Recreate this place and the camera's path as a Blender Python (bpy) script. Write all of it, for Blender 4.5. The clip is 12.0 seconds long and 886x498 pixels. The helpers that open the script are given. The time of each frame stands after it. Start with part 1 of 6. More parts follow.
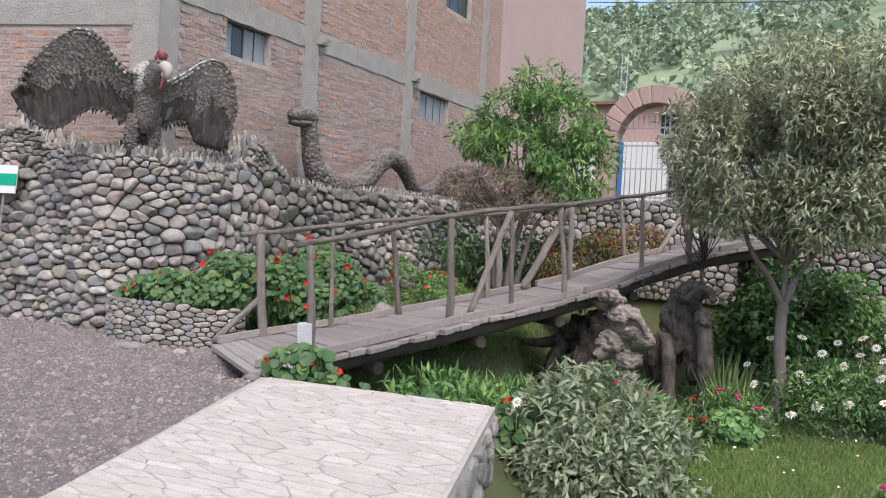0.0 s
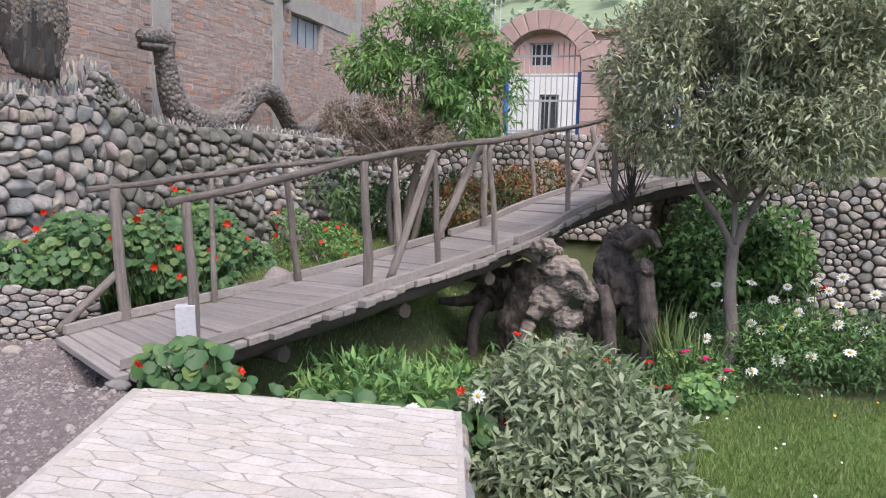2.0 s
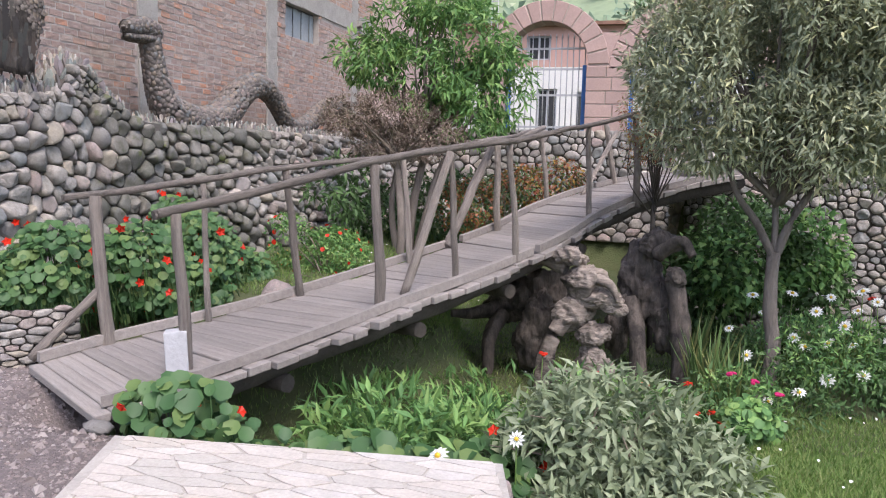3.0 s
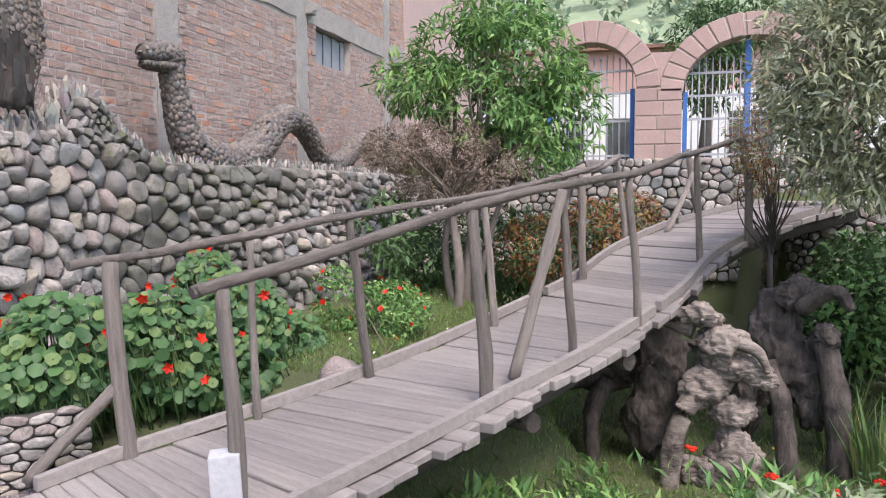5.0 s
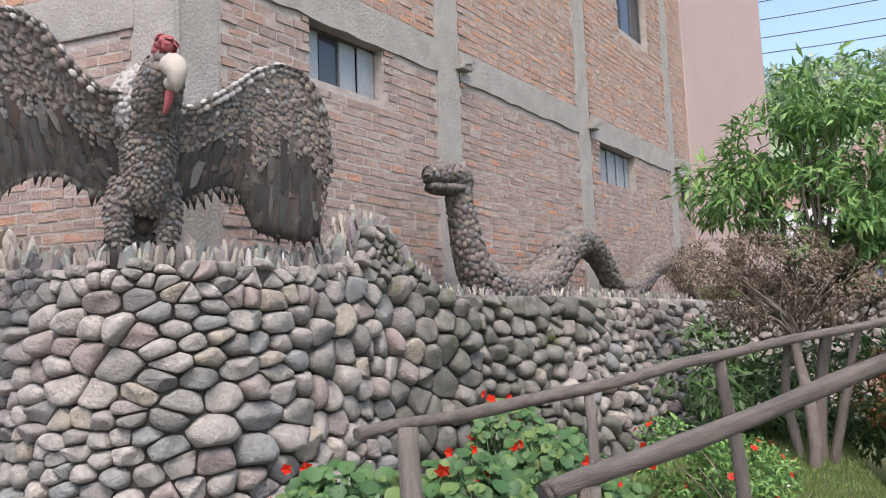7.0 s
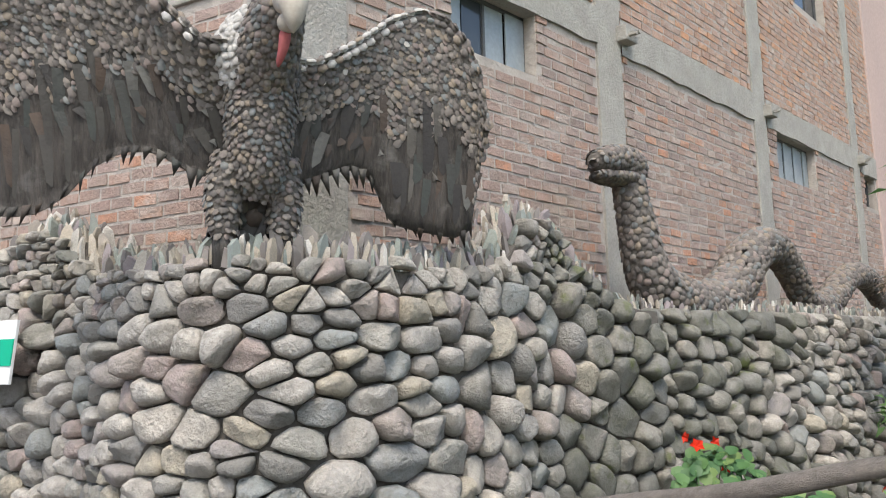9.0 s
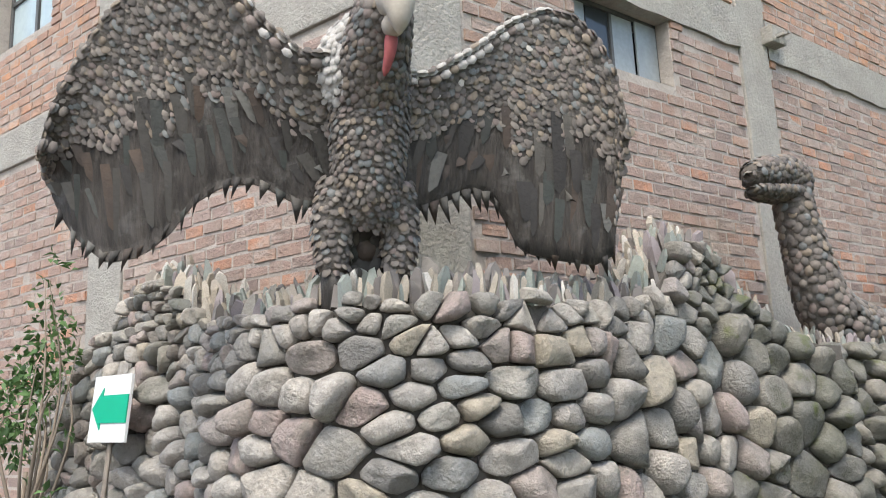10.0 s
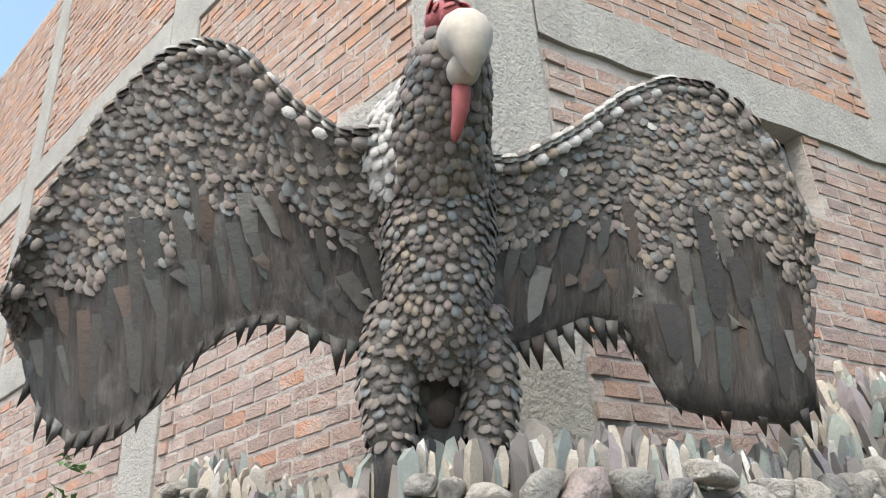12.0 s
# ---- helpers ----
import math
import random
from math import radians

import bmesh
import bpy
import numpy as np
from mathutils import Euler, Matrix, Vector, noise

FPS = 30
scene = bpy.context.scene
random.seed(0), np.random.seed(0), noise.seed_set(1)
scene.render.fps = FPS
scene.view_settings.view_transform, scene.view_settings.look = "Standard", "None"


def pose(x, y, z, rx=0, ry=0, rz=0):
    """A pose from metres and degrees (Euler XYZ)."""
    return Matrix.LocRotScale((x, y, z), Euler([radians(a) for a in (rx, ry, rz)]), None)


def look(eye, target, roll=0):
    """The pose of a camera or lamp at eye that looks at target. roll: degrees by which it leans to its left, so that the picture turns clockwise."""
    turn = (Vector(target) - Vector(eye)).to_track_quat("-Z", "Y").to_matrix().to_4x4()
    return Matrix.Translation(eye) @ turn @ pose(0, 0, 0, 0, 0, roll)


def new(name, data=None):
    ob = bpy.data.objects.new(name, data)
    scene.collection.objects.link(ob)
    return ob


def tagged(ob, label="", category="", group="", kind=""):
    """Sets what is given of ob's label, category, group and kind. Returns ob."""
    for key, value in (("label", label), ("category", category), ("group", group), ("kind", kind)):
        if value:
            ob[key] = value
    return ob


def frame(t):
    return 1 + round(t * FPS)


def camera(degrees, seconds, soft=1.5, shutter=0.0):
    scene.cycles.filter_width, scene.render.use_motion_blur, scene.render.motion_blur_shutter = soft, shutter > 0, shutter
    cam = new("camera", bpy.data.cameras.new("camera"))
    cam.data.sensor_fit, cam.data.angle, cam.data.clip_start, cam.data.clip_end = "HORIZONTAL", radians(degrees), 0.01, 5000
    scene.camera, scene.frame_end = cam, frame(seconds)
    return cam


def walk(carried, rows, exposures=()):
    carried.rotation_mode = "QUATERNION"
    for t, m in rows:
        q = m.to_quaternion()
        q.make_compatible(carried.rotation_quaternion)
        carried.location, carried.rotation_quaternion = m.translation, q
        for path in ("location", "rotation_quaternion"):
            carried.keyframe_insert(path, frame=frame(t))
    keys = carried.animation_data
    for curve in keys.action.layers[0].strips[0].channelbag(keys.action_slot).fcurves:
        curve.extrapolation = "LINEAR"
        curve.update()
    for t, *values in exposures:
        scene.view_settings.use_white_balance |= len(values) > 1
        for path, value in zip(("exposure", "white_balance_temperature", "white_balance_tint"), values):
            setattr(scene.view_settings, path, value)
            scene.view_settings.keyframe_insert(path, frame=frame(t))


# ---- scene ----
cam = camera(59.0, 12.0, soft=1.1)
PATH = [
    (0, (1.288, 0.151, 1.265), (0.4, 1.942, 1.197), 3.1),
    (0.5, (1.027, 0.426, 1.294), (0.285, 2.277, 1.145), 3.1),
    (1, (0.796, 0.699, 1.282), (0.164, 2.588, 1.102), 2.6),
    (1.5, (0.569, 0.915, 1.285), (-0.019, 2.816, 1.084), 2.1),
    (2, (0.338, 1.186, 1.294), (-0.209, 3.098, 1.081), 1.6),
    (2.5, (0.139, 1.458, 1.318), (-0.387, 3.375, 1.099), 1.4),
    (2.7, (0.08, 1.555, 1.333), (-0.445, 3.471, 1.106), 1.5),
    (4.3, (-0.549, 2.386, 1.386), (-1.079, 4.303, 1.179), 0.1),
    (4.5, (-0.646, 2.489, 1.399), (-1.186, 4.406, 1.213), 0.0),
    (5, (-0.87, 2.744, 1.394), (-1.424, 4.661, 1.249), -0.2),
    (5.5, (-1.102, 2.984, 1.39), (-1.733, 4.88, 1.3), -0.6),
    (6, (-1.347, 3.233, 1.406), (-2.101, 5.085, 1.388), -1.3),
    (6.5, (-1.583, 3.483, 1.413), (-2.556, 5.227, 1.528), -2.3),
    (7, (-1.718, 3.652, 1.407), (-2.847, 5.29, 1.611), -2.2),
    (7.2, (-1.812, 3.736, 1.399), (-2.97, 5.351, 1.626), -2.0),
    (8.8, (-2.477, 4.238, 1.423), (-3.791, 5.724, 1.682), -1.4),
    (9, (-2.517, 4.287, 1.429), (-3.877, 5.731, 1.687), -1.4),
    (9.5, (-2.639, 4.466, 1.446), (-4.133, 5.762, 1.745), -1.8),
    (10, (-2.836, 4.562, 1.432), (-4.393, 5.756, 1.818), -2.5),
    (10.5, (-3.052, 4.665, 1.454), (-4.622, 5.805, 1.939), -2.9),
    (11, (-3.242, 4.829, 1.504), (-4.82, 5.855, 2.18), -3.5),
    (11.5, (-3.443, 4.942, 1.49), (-5.011, 5.903, 2.277), -3.5),
    (12, (-3.566, 5.053, 1.494), (-5.091, 5.993, 2.383), -3.8),
]
walk(cam, [(t, look(eye, target, roll)) for t, eye, target, roll in PATH],
     exposures=[(0, 0.96, 6300, 14), (2.5, 1.12, 6250, 17), (5.2, 1.31, 6300, 17), (7.0, 1.22, 6450, 14), (9.0, 1.29, 6500, 6), (10.5, 1.40, 6500, 6), (12, 1.54, 6450, 5)])

# ---- light ----
world = bpy.data.worlds.new("sky")
scene.world = world
world.use_nodes = True
_sky = world.node_tree.nodes.new("ShaderNodeTexSky")
_sky.sky_type = "NISHITA"
_sky.sun_disc = False
_sky.sun_elevation, _sky.sun_rotation = radians(58), radians(140)
_sky.dust_density = 3.0
_bg = world.node_tree.nodes["Background"]
_bg.inputs["Strength"].default_value = 0.15
world.node_tree.links.new(_sky.outputs[0], _bg.inputs["Color"])
sun = new("sun", bpy.data.lights.new("sun", "SUN"))
sun.data.energy, sun.data.angle, sun.data.color = 1.3, radians(25), (1.0, 0.95, 0.88)
# sun stands to the south-east of the walker, behind thin cloud
_az = radians(140)
sun.matrix_world = look((0, 0, 20), (-20 * math.sin(_az) / math.tan(radians(58)), -20 * math.cos(_az) / math.tan(radians(58)), 0))

# ---- helpers of the scene ----
RNG = np.random.default_rng(7)


def U(a, b):
    return float(RNG.uniform(a, b))


def node(nt, kind, **inputs):
    n = nt.nodes.new(kind)
    for k, v in inputs.items():
        n.inputs[k.replace("_", " ")].default_value = v
    return n


def material(name, base, rough=0.85, vary=None, scale=8.0, fine=60.0, amount=0.5, bump=0.3, bump_scale=None, random_amount=0.0,
             palette=None, metallic=0.0, translucent=0.0, stain=None, stain_scale=1.2, stain_edge=(0.5, 0.7), stretch=None, island=False, spec=0.3):
    """A procedural surface: base colour varied at two scales, by piece, with stains and a fine relief."""
    m = bpy.data.materials.new(name)
    m.use_nodes = True
    nt = m.node_tree
    bsdf = nt.nodes["Principled BSDF"]
    bsdf.inputs["Roughness"].default_value = rough
    bsdf.inputs["Metallic"].default_value = metallic
    bsdf.inputs["Specular IOR Level"].default_value = spec
    geo = nt.nodes.new("ShaderNodeTexCoord")
    co = geo.outputs["Object"]
    if stretch:
        mp = nt.nodes.new("ShaderNodeMapping")
        mp.inputs["Scale"].default_value = stretch
        nt.links.new(co, mp.inputs["Vector"])
        co = mp.outputs[0]
    rnd = None
    if palette or random_amount:
        if island:
            rnd = nt.nodes.new("ShaderNodeNewGeometry").outputs["Random Per Island"]
        else:
            rnd = nt.nodes.new("ShaderNodeObjectInfo").outputs["Random"]
    n1 = node(nt, "ShaderNodeTexNoise", Scale=scale, Detail=5.0, Roughness=0.6)
    n2 = node(nt, "ShaderNodeTexNoise", Scale=fine, Detail=4.0, Roughness=0.7)
    for n in (n1, n2):
        nt.links.new(co, n.inputs["Vector"])
    if palette:
        ramp = nt.nodes.new("ShaderNodeValToRGB")
        ramp.color_ramp.interpolation = "CONSTANT" if len(palette) > 2 else "LINEAR"
        els = ramp.color_ramp.elements
        while len(els) < len(palette):
            els.new(0.5)
        for i, c in enumerate(palette):
            els[i].position = i / len(palette)
            els[i].color = (*c, 1)
        nt.links.new(rnd, ramp.inputs[0])
        col = ramp.outputs[0]
    else:
        rgb = nt.nodes.new("ShaderNodeRGB")
        rgb.outputs[0].default_value = (*base, 1)
        col = rgb.outputs[0]
    second = vary or tuple(c * 0.55 for c in base)

    def mix(fac, a, b, mode="MIX"):
        mx = nt.nodes.new("ShaderNodeMix")
        mx.data_type, mx.blend_type = "RGBA", mode
        for sock, v in ((mx.inputs["Factor"], fac), (mx.inputs["A"], a), (mx.inputs["B"], b)):
            if isinstance(v, (int, float)):
                sock.default_value = v
            elif isinstance(v, tuple):
                sock.default_value = (*v, 1)
            else:
                nt.links.new(v, sock)
        return mx.outputs["Result"]

    def ramp01(src, lo, hi, top=1.0):
        r = nt.nodes.new("ShaderNodeMapRange")
        r.inputs["From Min"].default_value, r.inputs["From Max"].default_value = lo, hi
        r.inputs["To Max"].default_value = top
        nt.links.new(src, r.inputs["Value"])
        return r.outputs[0]

    col = mix(ramp01(n1.outputs[0], 0.35, 0.7, amount), col, second)
    col = mix(ramp01(n2.outputs[0], 0.3, 0.75, amount), col, mix(1.0, col, (0.6, 0.6, 0.6), "MULTIPLY"))
    if random_amount:
        hsv = nt.nodes.new("ShaderNodeHueSaturation")
        nt.links.new(col, hsv.inputs["Color"])
        nt.links.new(ramp01(rnd, 0, 1, 1), hsv.inputs["Value"])
        r = hsv.inputs["Value"].links[0].from_node
        r.inputs["To Min"].default_value, r.inputs["To Max"].default_value = 1 - random_amount, 1 + random_amount
        col = hsv.outputs[0]
    if stain:
        n3 = node(nt, "ShaderNodeTexNoise", Scale=stain_scale, Detail=6.0, Roughness=0.65)
        nt.links.new(geo.outputs["Object"], n3.inputs["Vector"])
        col = mix(ramp01(n3.outputs[0], *stain_edge), col, stain)
    nt.links.new(col, bsdf.inputs["Base Color"])
    if bump:
        b = nt.nodes.new("ShaderNodeBump")
        b.inputs["Strength"].default_value = bump
        b.inputs["Distance"].default_value = 0.02
        src = n2.outputs[0]
        if bump_scale:
            n4 = node(nt, "ShaderNodeTexNoise", Scale=bump_scale, Detail=6.0, Roughness=0.65)
            nt.links.new(co, n4.inputs["Vector"])
            src = n4.outputs[0]
        nt.links.new(src, b.inputs["Height"])
        nt.links.new(b.outputs[0], bsdf.inputs["Normal"])
    if translucent:
        tr = nt.nodes.new("ShaderNodeBsdfTranslucent")
        nt.links.new(col, tr.inputs["Color"])
        mx = nt.nodes.new("ShaderNodeMixShader")
        mx.inputs[0].default_value = translucent
        nt.links.new(bsdf.outputs[0], mx.inputs[1])
        nt.links.new(tr.outputs[0], mx.inputs[2])
        nt.links.new(mx.outputs[0], nt.nodes["Material Output"].inputs["Surface"])
    return m


# ---- materials ----
STONES = [(0.392, 0.358, 0.325), (0.470, 0.431, 0.386), (0.274, 0.260, 0.244), (0.403, 0.342, 0.308), (0.560, 0.515, 0.459), (0.319, 0.316, 0.305), (0.414, 0.330, 0.302), (0.392, 0.370, 0.330), (0.224, 0.213, 0.196), (0.459, 0.403, 0.319), (0.302, 0.314, 0.305), (0.493, 0.454, 0.409), (0.358, 0.319, 0.302), (0.448, 0.417, 0.381), (0.515, 0.465, 0.403), (0.336, 0.316, 0.286)]
M_STONE = material("river_stone", (0.3, 0.27, 0.25), 0.8, palette=STONES, vary=(0.22, 0.205, 0.18), scale=24, fine=140, amount=0.62, bump=1.0, bump_scale=60, stain=(0.13, 0.12, 0.10), stain_scale=3.0, stain_edge=(0.56, 0.75))
M_STONE_I = material("river_stone_joined", (0.3, 0.27, 0.25), 0.8, palette=STONES, island=True, vary=(0.22, 0.205, 0.18), scale=24, fine=140, amount=0.62, bump=1.0, bump_scale=60, stain=(0.10, 0.10, 0.075), stain_scale=0.9, stain_edge=(0.52, 0.68))
M_STONE_WET = material("mossy_stone", (0.2, 0.19, 0.17), 0.65, palette=[(0.23, 0.22, 0.20), (0.17, 0.165, 0.15), (0.28, 0.26, 0.23), (0.20, 0.195, 0.17), (0.33, 0.30, 0.265)], vary=(0.09, 0.09, 0.06), scale=10, fine=90, amount=0.8, bump=0.7, bump_scale=60, stain=(0.10, 0.115, 0.04), stain_scale=5, stain_edge=(0.58, 0.68))
M_STONE_WET_I = material("mossy_stone_joined", (0.2, 0.19, 0.17), 0.65, palette=[(0.23, 0.22, 0.20), (0.17, 0.165, 0.15), (0.28, 0.26, 0.23), (0.20, 0.195, 0.17), (0.33, 0.30, 0.265)], vary=(0.09, 0.09, 0.06), scale=10, fine=90, amount=0.8, bump=0.7, bump_scale=60, stain=(0.10, 0.115, 0.04), stain_scale=5, stain_edge=(0.58, 0.68), island=True)
M_MORTAR = material("dark_mortar", (0.12, 0.108, 0.095), 0.95, scale=5, fine=50, bump=0.6)
BRICKS = [(0.400, 0.270, 0.221), (0.421, 0.286, 0.232), (0.362, 0.254, 0.216), (0.443, 0.286, 0.216), (0.383, 0.270, 0.227), (0.31, 0.235, 0.21), (0.44, 0.345, 0.295), (0.389, 0.281, 0.238), (0.53, 0.265, 0.165), (0.378, 0.275, 0.232), (0.410, 0.270, 0.216), (0.367, 0.270, 0.238), (0.400, 0.297, 0.259)]
BRICK_KW = dict(vary=(0.30, 0.24, 0.205), scale=11, fine=90, amount=0.7, bump=0.8, bump_scale=55, stain=(0.43, 0.36, 0.31), stain_scale=6.0, stain_edge=(0.5, 0.72))
M_BRICK = material("fired_brick", (0.4, 0.25, 0.18), 0.92, palette=BRICKS, **BRICK_KW)
M_BRICK_I = material("fired_brick_joined", (0.4, 0.25, 0.18), 0.92, palette=BRICKS, island=True, **BRICK_KW)
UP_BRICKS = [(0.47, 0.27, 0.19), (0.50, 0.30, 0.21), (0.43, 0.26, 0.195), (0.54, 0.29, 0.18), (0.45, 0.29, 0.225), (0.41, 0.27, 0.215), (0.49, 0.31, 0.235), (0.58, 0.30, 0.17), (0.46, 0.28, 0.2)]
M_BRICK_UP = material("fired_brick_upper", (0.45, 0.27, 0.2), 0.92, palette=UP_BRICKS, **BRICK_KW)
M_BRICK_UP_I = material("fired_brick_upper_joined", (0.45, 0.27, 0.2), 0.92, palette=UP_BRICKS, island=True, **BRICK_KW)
M_JOINT = material("brick_mortar", (0.44, 0.39, 0.345), 0.95, scale=6, fine=60, bump=0.8, bump_scale=25)
M_CONC = material("concrete", (0.40, 0.38, 0.34), 0.92, vary=(0.29, 0.268, 0.24), scale=5, fine=45, amount=0.7, bump=0.8, stain=(0.30, 0.28, 0.25), stain_scale=1.5, stain_edge=(0.55, 0.75))
M_WOOD = material("weathered_wood", (0.335, 0.29, 0.25), 0.85, vary=(0.17, 0.145, 0.125), scale=6, fine=50, amount=0.85, bump=0.9, random_amount=0.28, stretch=(7, 7, 0.5))
M_PLANK = material("weathered_plank", (0.30, 0.27, 0.245), 0.85, vary=(0.19, 0.165, 0.15), scale=5, fine=40, amount=0.65, bump=0.4, random_amount=0.16, stretch=(0.5, 7, 7))
# darker brown wood for the bridge beams and the thin shrub's twigs
M_DARKWOOD = material("dark_wood", (0.10, 0.085, 0.07), 0.9, vary=(0.05, 0.042, 0.036), scale=5, fine=35, amount=0.7, bump=0.6)
M_STUMP = material("gnarled_stump", (0.34, 0.285, 0.24), 0.9, vary=(0.11, 0.09, 0.075), scale=7, fine=34, amount=0.8, bump=1.0, bump_scale=16, stretch=(0.9, 0.9, 3.2), stain=(0.05, 0.042, 0.036), stain_scale=3.0, stain_edge=(0.5, 0.62))
# darker stump wood: the shade under the deck is put into the colour
M_STUMP_SHADED = material("shaded_stump", (0.16, 0.132, 0.11), 0.9, vary=(0.05, 0.042, 0.036), scale=9, fine=40, amount=0.95, bump=1.0, bump_scale=22, stretch=(1.8, 1.8, 0.6), stain=(0.035, 0.03, 0.027), stain_scale=3.0, stain_edge=(0.5, 0.62))
M_PAVER = material("pale_paving", (0.62, 0.57, 0.50), 0.75, palette=[(0.554, 0.504, 0.445), (0.487, 0.454, 0.403), (0.588, 0.546, 0.487), (0.521, 0.470, 0.403), (0.538, 0.504, 0.462)], vary=(0.40, 0.36, 0.31), scale=9, fine=60, amount=0.6, bump=0.4)
M_PAVER_I = material("pale_paving_joined", (0.52, 0.48, 0.42), 0.75, palette=[(0.55, 0.50, 0.445), (0.49, 0.455, 0.40), (0.58, 0.54, 0.48), (0.52, 0.47, 0.40)], island=True, vary=(0.42, 0.38, 0.32), scale=5, fine=45, amount=0.4, bump=0.25)
M_PAVEJOINT = material("paving_joint", (0.47, 0.435, 0.385), 0.95, scale=8, fine=60, bump=0.5)
M_GRAVEL = material("gravel_ground", (0.225, 0.19, 0.18), 0.95, vary=(0.13, 0.108, 0.10), scale=14, fine=70, amount=0.8, bump=1.0, bump_scale=45)
M_SOIL = material("garden_soil", (0.10, 0.11, 0.05), 0.95, vary=(0.07, 0.10, 0.035), scale=4, fine=40, amount=0.8, bump=0.8)
# distant grass colour made paler to stand in for aerial haze
M_FAR = material("hazed_hill_grass", (0.26, 0.32, 0.19), 0.95, vary=(0.21, 0.27, 0.16), scale=0.05, fine=0.6, amount=0.7, bump=0)
M_LAWN = material("lawn_ground", (0.13, 0.20, 0.05), 0.95, vary=(0.12, 0.16, 0.05), scale=3, fine=60, amount=0.6, bump=0.9)
M_STATUE = material("statue_pebbles", (0.2, 0.18, 0.16), 0.75, palette=[(0.185, 0.160, 0.14), (0.14, 0.122, 0.11), (0.225, 0.198, 0.172), (0.165, 0.14, 0.124), (0.12, 0.105, 0.095), (0.165, 0.172, 0.168), (0.235, 0.190, 0.145), (0.105, 0.092, 0.084), (0.21, 0.168, 0.15)], island=True, scale=12, fine=70, amount=0.4, bump=0.2)
M_STATUE_DARK = material("statue_slate", (0.10, 0.09, 0.085), 0.7, palette=[(0.061, 0.056, 0.049), (0.043, 0.039, 0.036), (0.072, 0.066, 0.058), (0.085, 0.060, 0.045), (0.055, 0.060, 0.054), (0.036, 0.033, 0.031), (0.115, 0.105, 0.09), (0.17, 0.165, 0.15), (0.08, 0.058, 0.045)], island=True, scale=6, fine=40, amount=0.6, bump=0.3)
M_STATUE_WING = material("statue_wing_slate", (0.088, 0.076, 0.067), 0.75, vary=(0.026, 0.023, 0.02), scale=9, fine=30, amount=1.0, bump=1.0, bump_scale=16, stretch=(3.0, 3.0, 0.35), stain=(0.13, 0.122, 0.112), stain_scale=7.0, stain_edge=(0.55, 0.72))
M_STATUE_WHITE = material("statue_white", (0.48, 0.46, 0.43), 0.8, vary=(0.22, 0.20, 0.18), scale=26, fine=70, amount=0.6, bump=0.3)
M_BEAK = material("statue_beak", (0.47, 0.42, 0.355), 0.8, vary=(0.30, 0.255, 0.21), scale=14, fine=40, amount=0.5, bump=0.1)
M_STATUE_RED = material("statue_red", (0.36, 0.10, 0.10), 0.7, scale=10, fine=40, amount=0.5, bump=0.2)
M_STATUE_CORE = material("statue_mortar", (0.16, 0.142, 0.125), 0.9, vary=(0.10, 0.088, 0.078), scale=9, fine=60, amount=0.7, bump=0.6)
M_SHARD = material("upright_shard", (0.34, 0.31, 0.27), 0.7, palette=[(0.40, 0.35, 0.28), (0.24, 0.27, 0.25), (0.19, 0.17, 0.16), (0.47, 0.42, 0.35), (0.28, 0.24, 0.25), (0.33, 0.29, 0.25), (0.56, 0.53, 0.48), (0.30, 0.33, 0.29)], scale=12, fine=60, amount=0.5, bump=0.3)


# ---- mesh helpers ----
def finish(bm, name, mats, smooth=False):
    me = bpy.data.meshes.new(name)
    if smooth:
        for f in bm.faces:
            f.smooth = True
    bm.to_mesh(me)
    bm.free()
    for m in mats if isinstance(mats, (list, tuple)) else [mats]:
        me.materials.append(m)
    return me


def part(name, bm, mat, parent=None, label="", smooth=False):
    ob = new(name, finish(bm, name, mat, smooth))
    ob.parent = parent
    if label:
        ob["label"] = label
    return ob


def thing(name, at, label, category, group="", kind=""):
    ob = new(name)
    ob.location = at
    ob.empty_display_size = 0.1
    return tagged(ob, label, category, group, kind)


def raw(name, verts, faces, mat, parent=None, smooth=False, index=None):
    me = bpy.data.meshes.new(name)
    me.from_pydata([tuple(map(float, v)) for v in verts], [], faces)
    for m in mat if isinstance(mat, (list, tuple)) else [mat]:
        me.materials.append(m)
    if index is not None:
        me.polygons.foreach_set("material_index", index)
    if smooth:
        me.polygons.foreach_set("use_smooth", [True] * len(me.polygons))
    me.update()
    ob = new(name, me)
    ob.parent = parent
    return ob


def box(bm, lo, hi, turn=None, bevel=0.0):
    lo, hi = Vector(lo), Vector(hi)
    m = Matrix.Translation((lo + hi) / 2) @ Matrix.Diagonal((*(hi - lo), 1))
    if turn:
        m = turn @ m
    g = bmesh.ops.create_cube(bm, size=1, matrix=m)
    if bevel:
        es = {e for v in g["verts"] for e in v.link_edges}
        bmesh.ops.bevel(bm, geom=list(es), offset=bevel, segments=2, affect="EDGES", profile=0.6)


def smooth_path(pts, n):
    """Catmull-Rom through the points."""
    p = [Vector(q) for q in pts]
    p = [p[0] * 2 - p[1]] + p + [p[-1] * 2 - p[-2]]
    out = []
    segs = len(p) - 3
    for i in range(n):
        t = i / (n - 1) * segs
        k = min(int(t), segs - 1)
        f = t - k
        a, b, c, d = p[k:k + 4]
        out.append(0.5 * ((2 * b) + (c - a) * f + (2 * a - 5 * b + 4 * c - d) * f * f + (3 * b - a - 3 * c + d) * f ** 3))
    return out


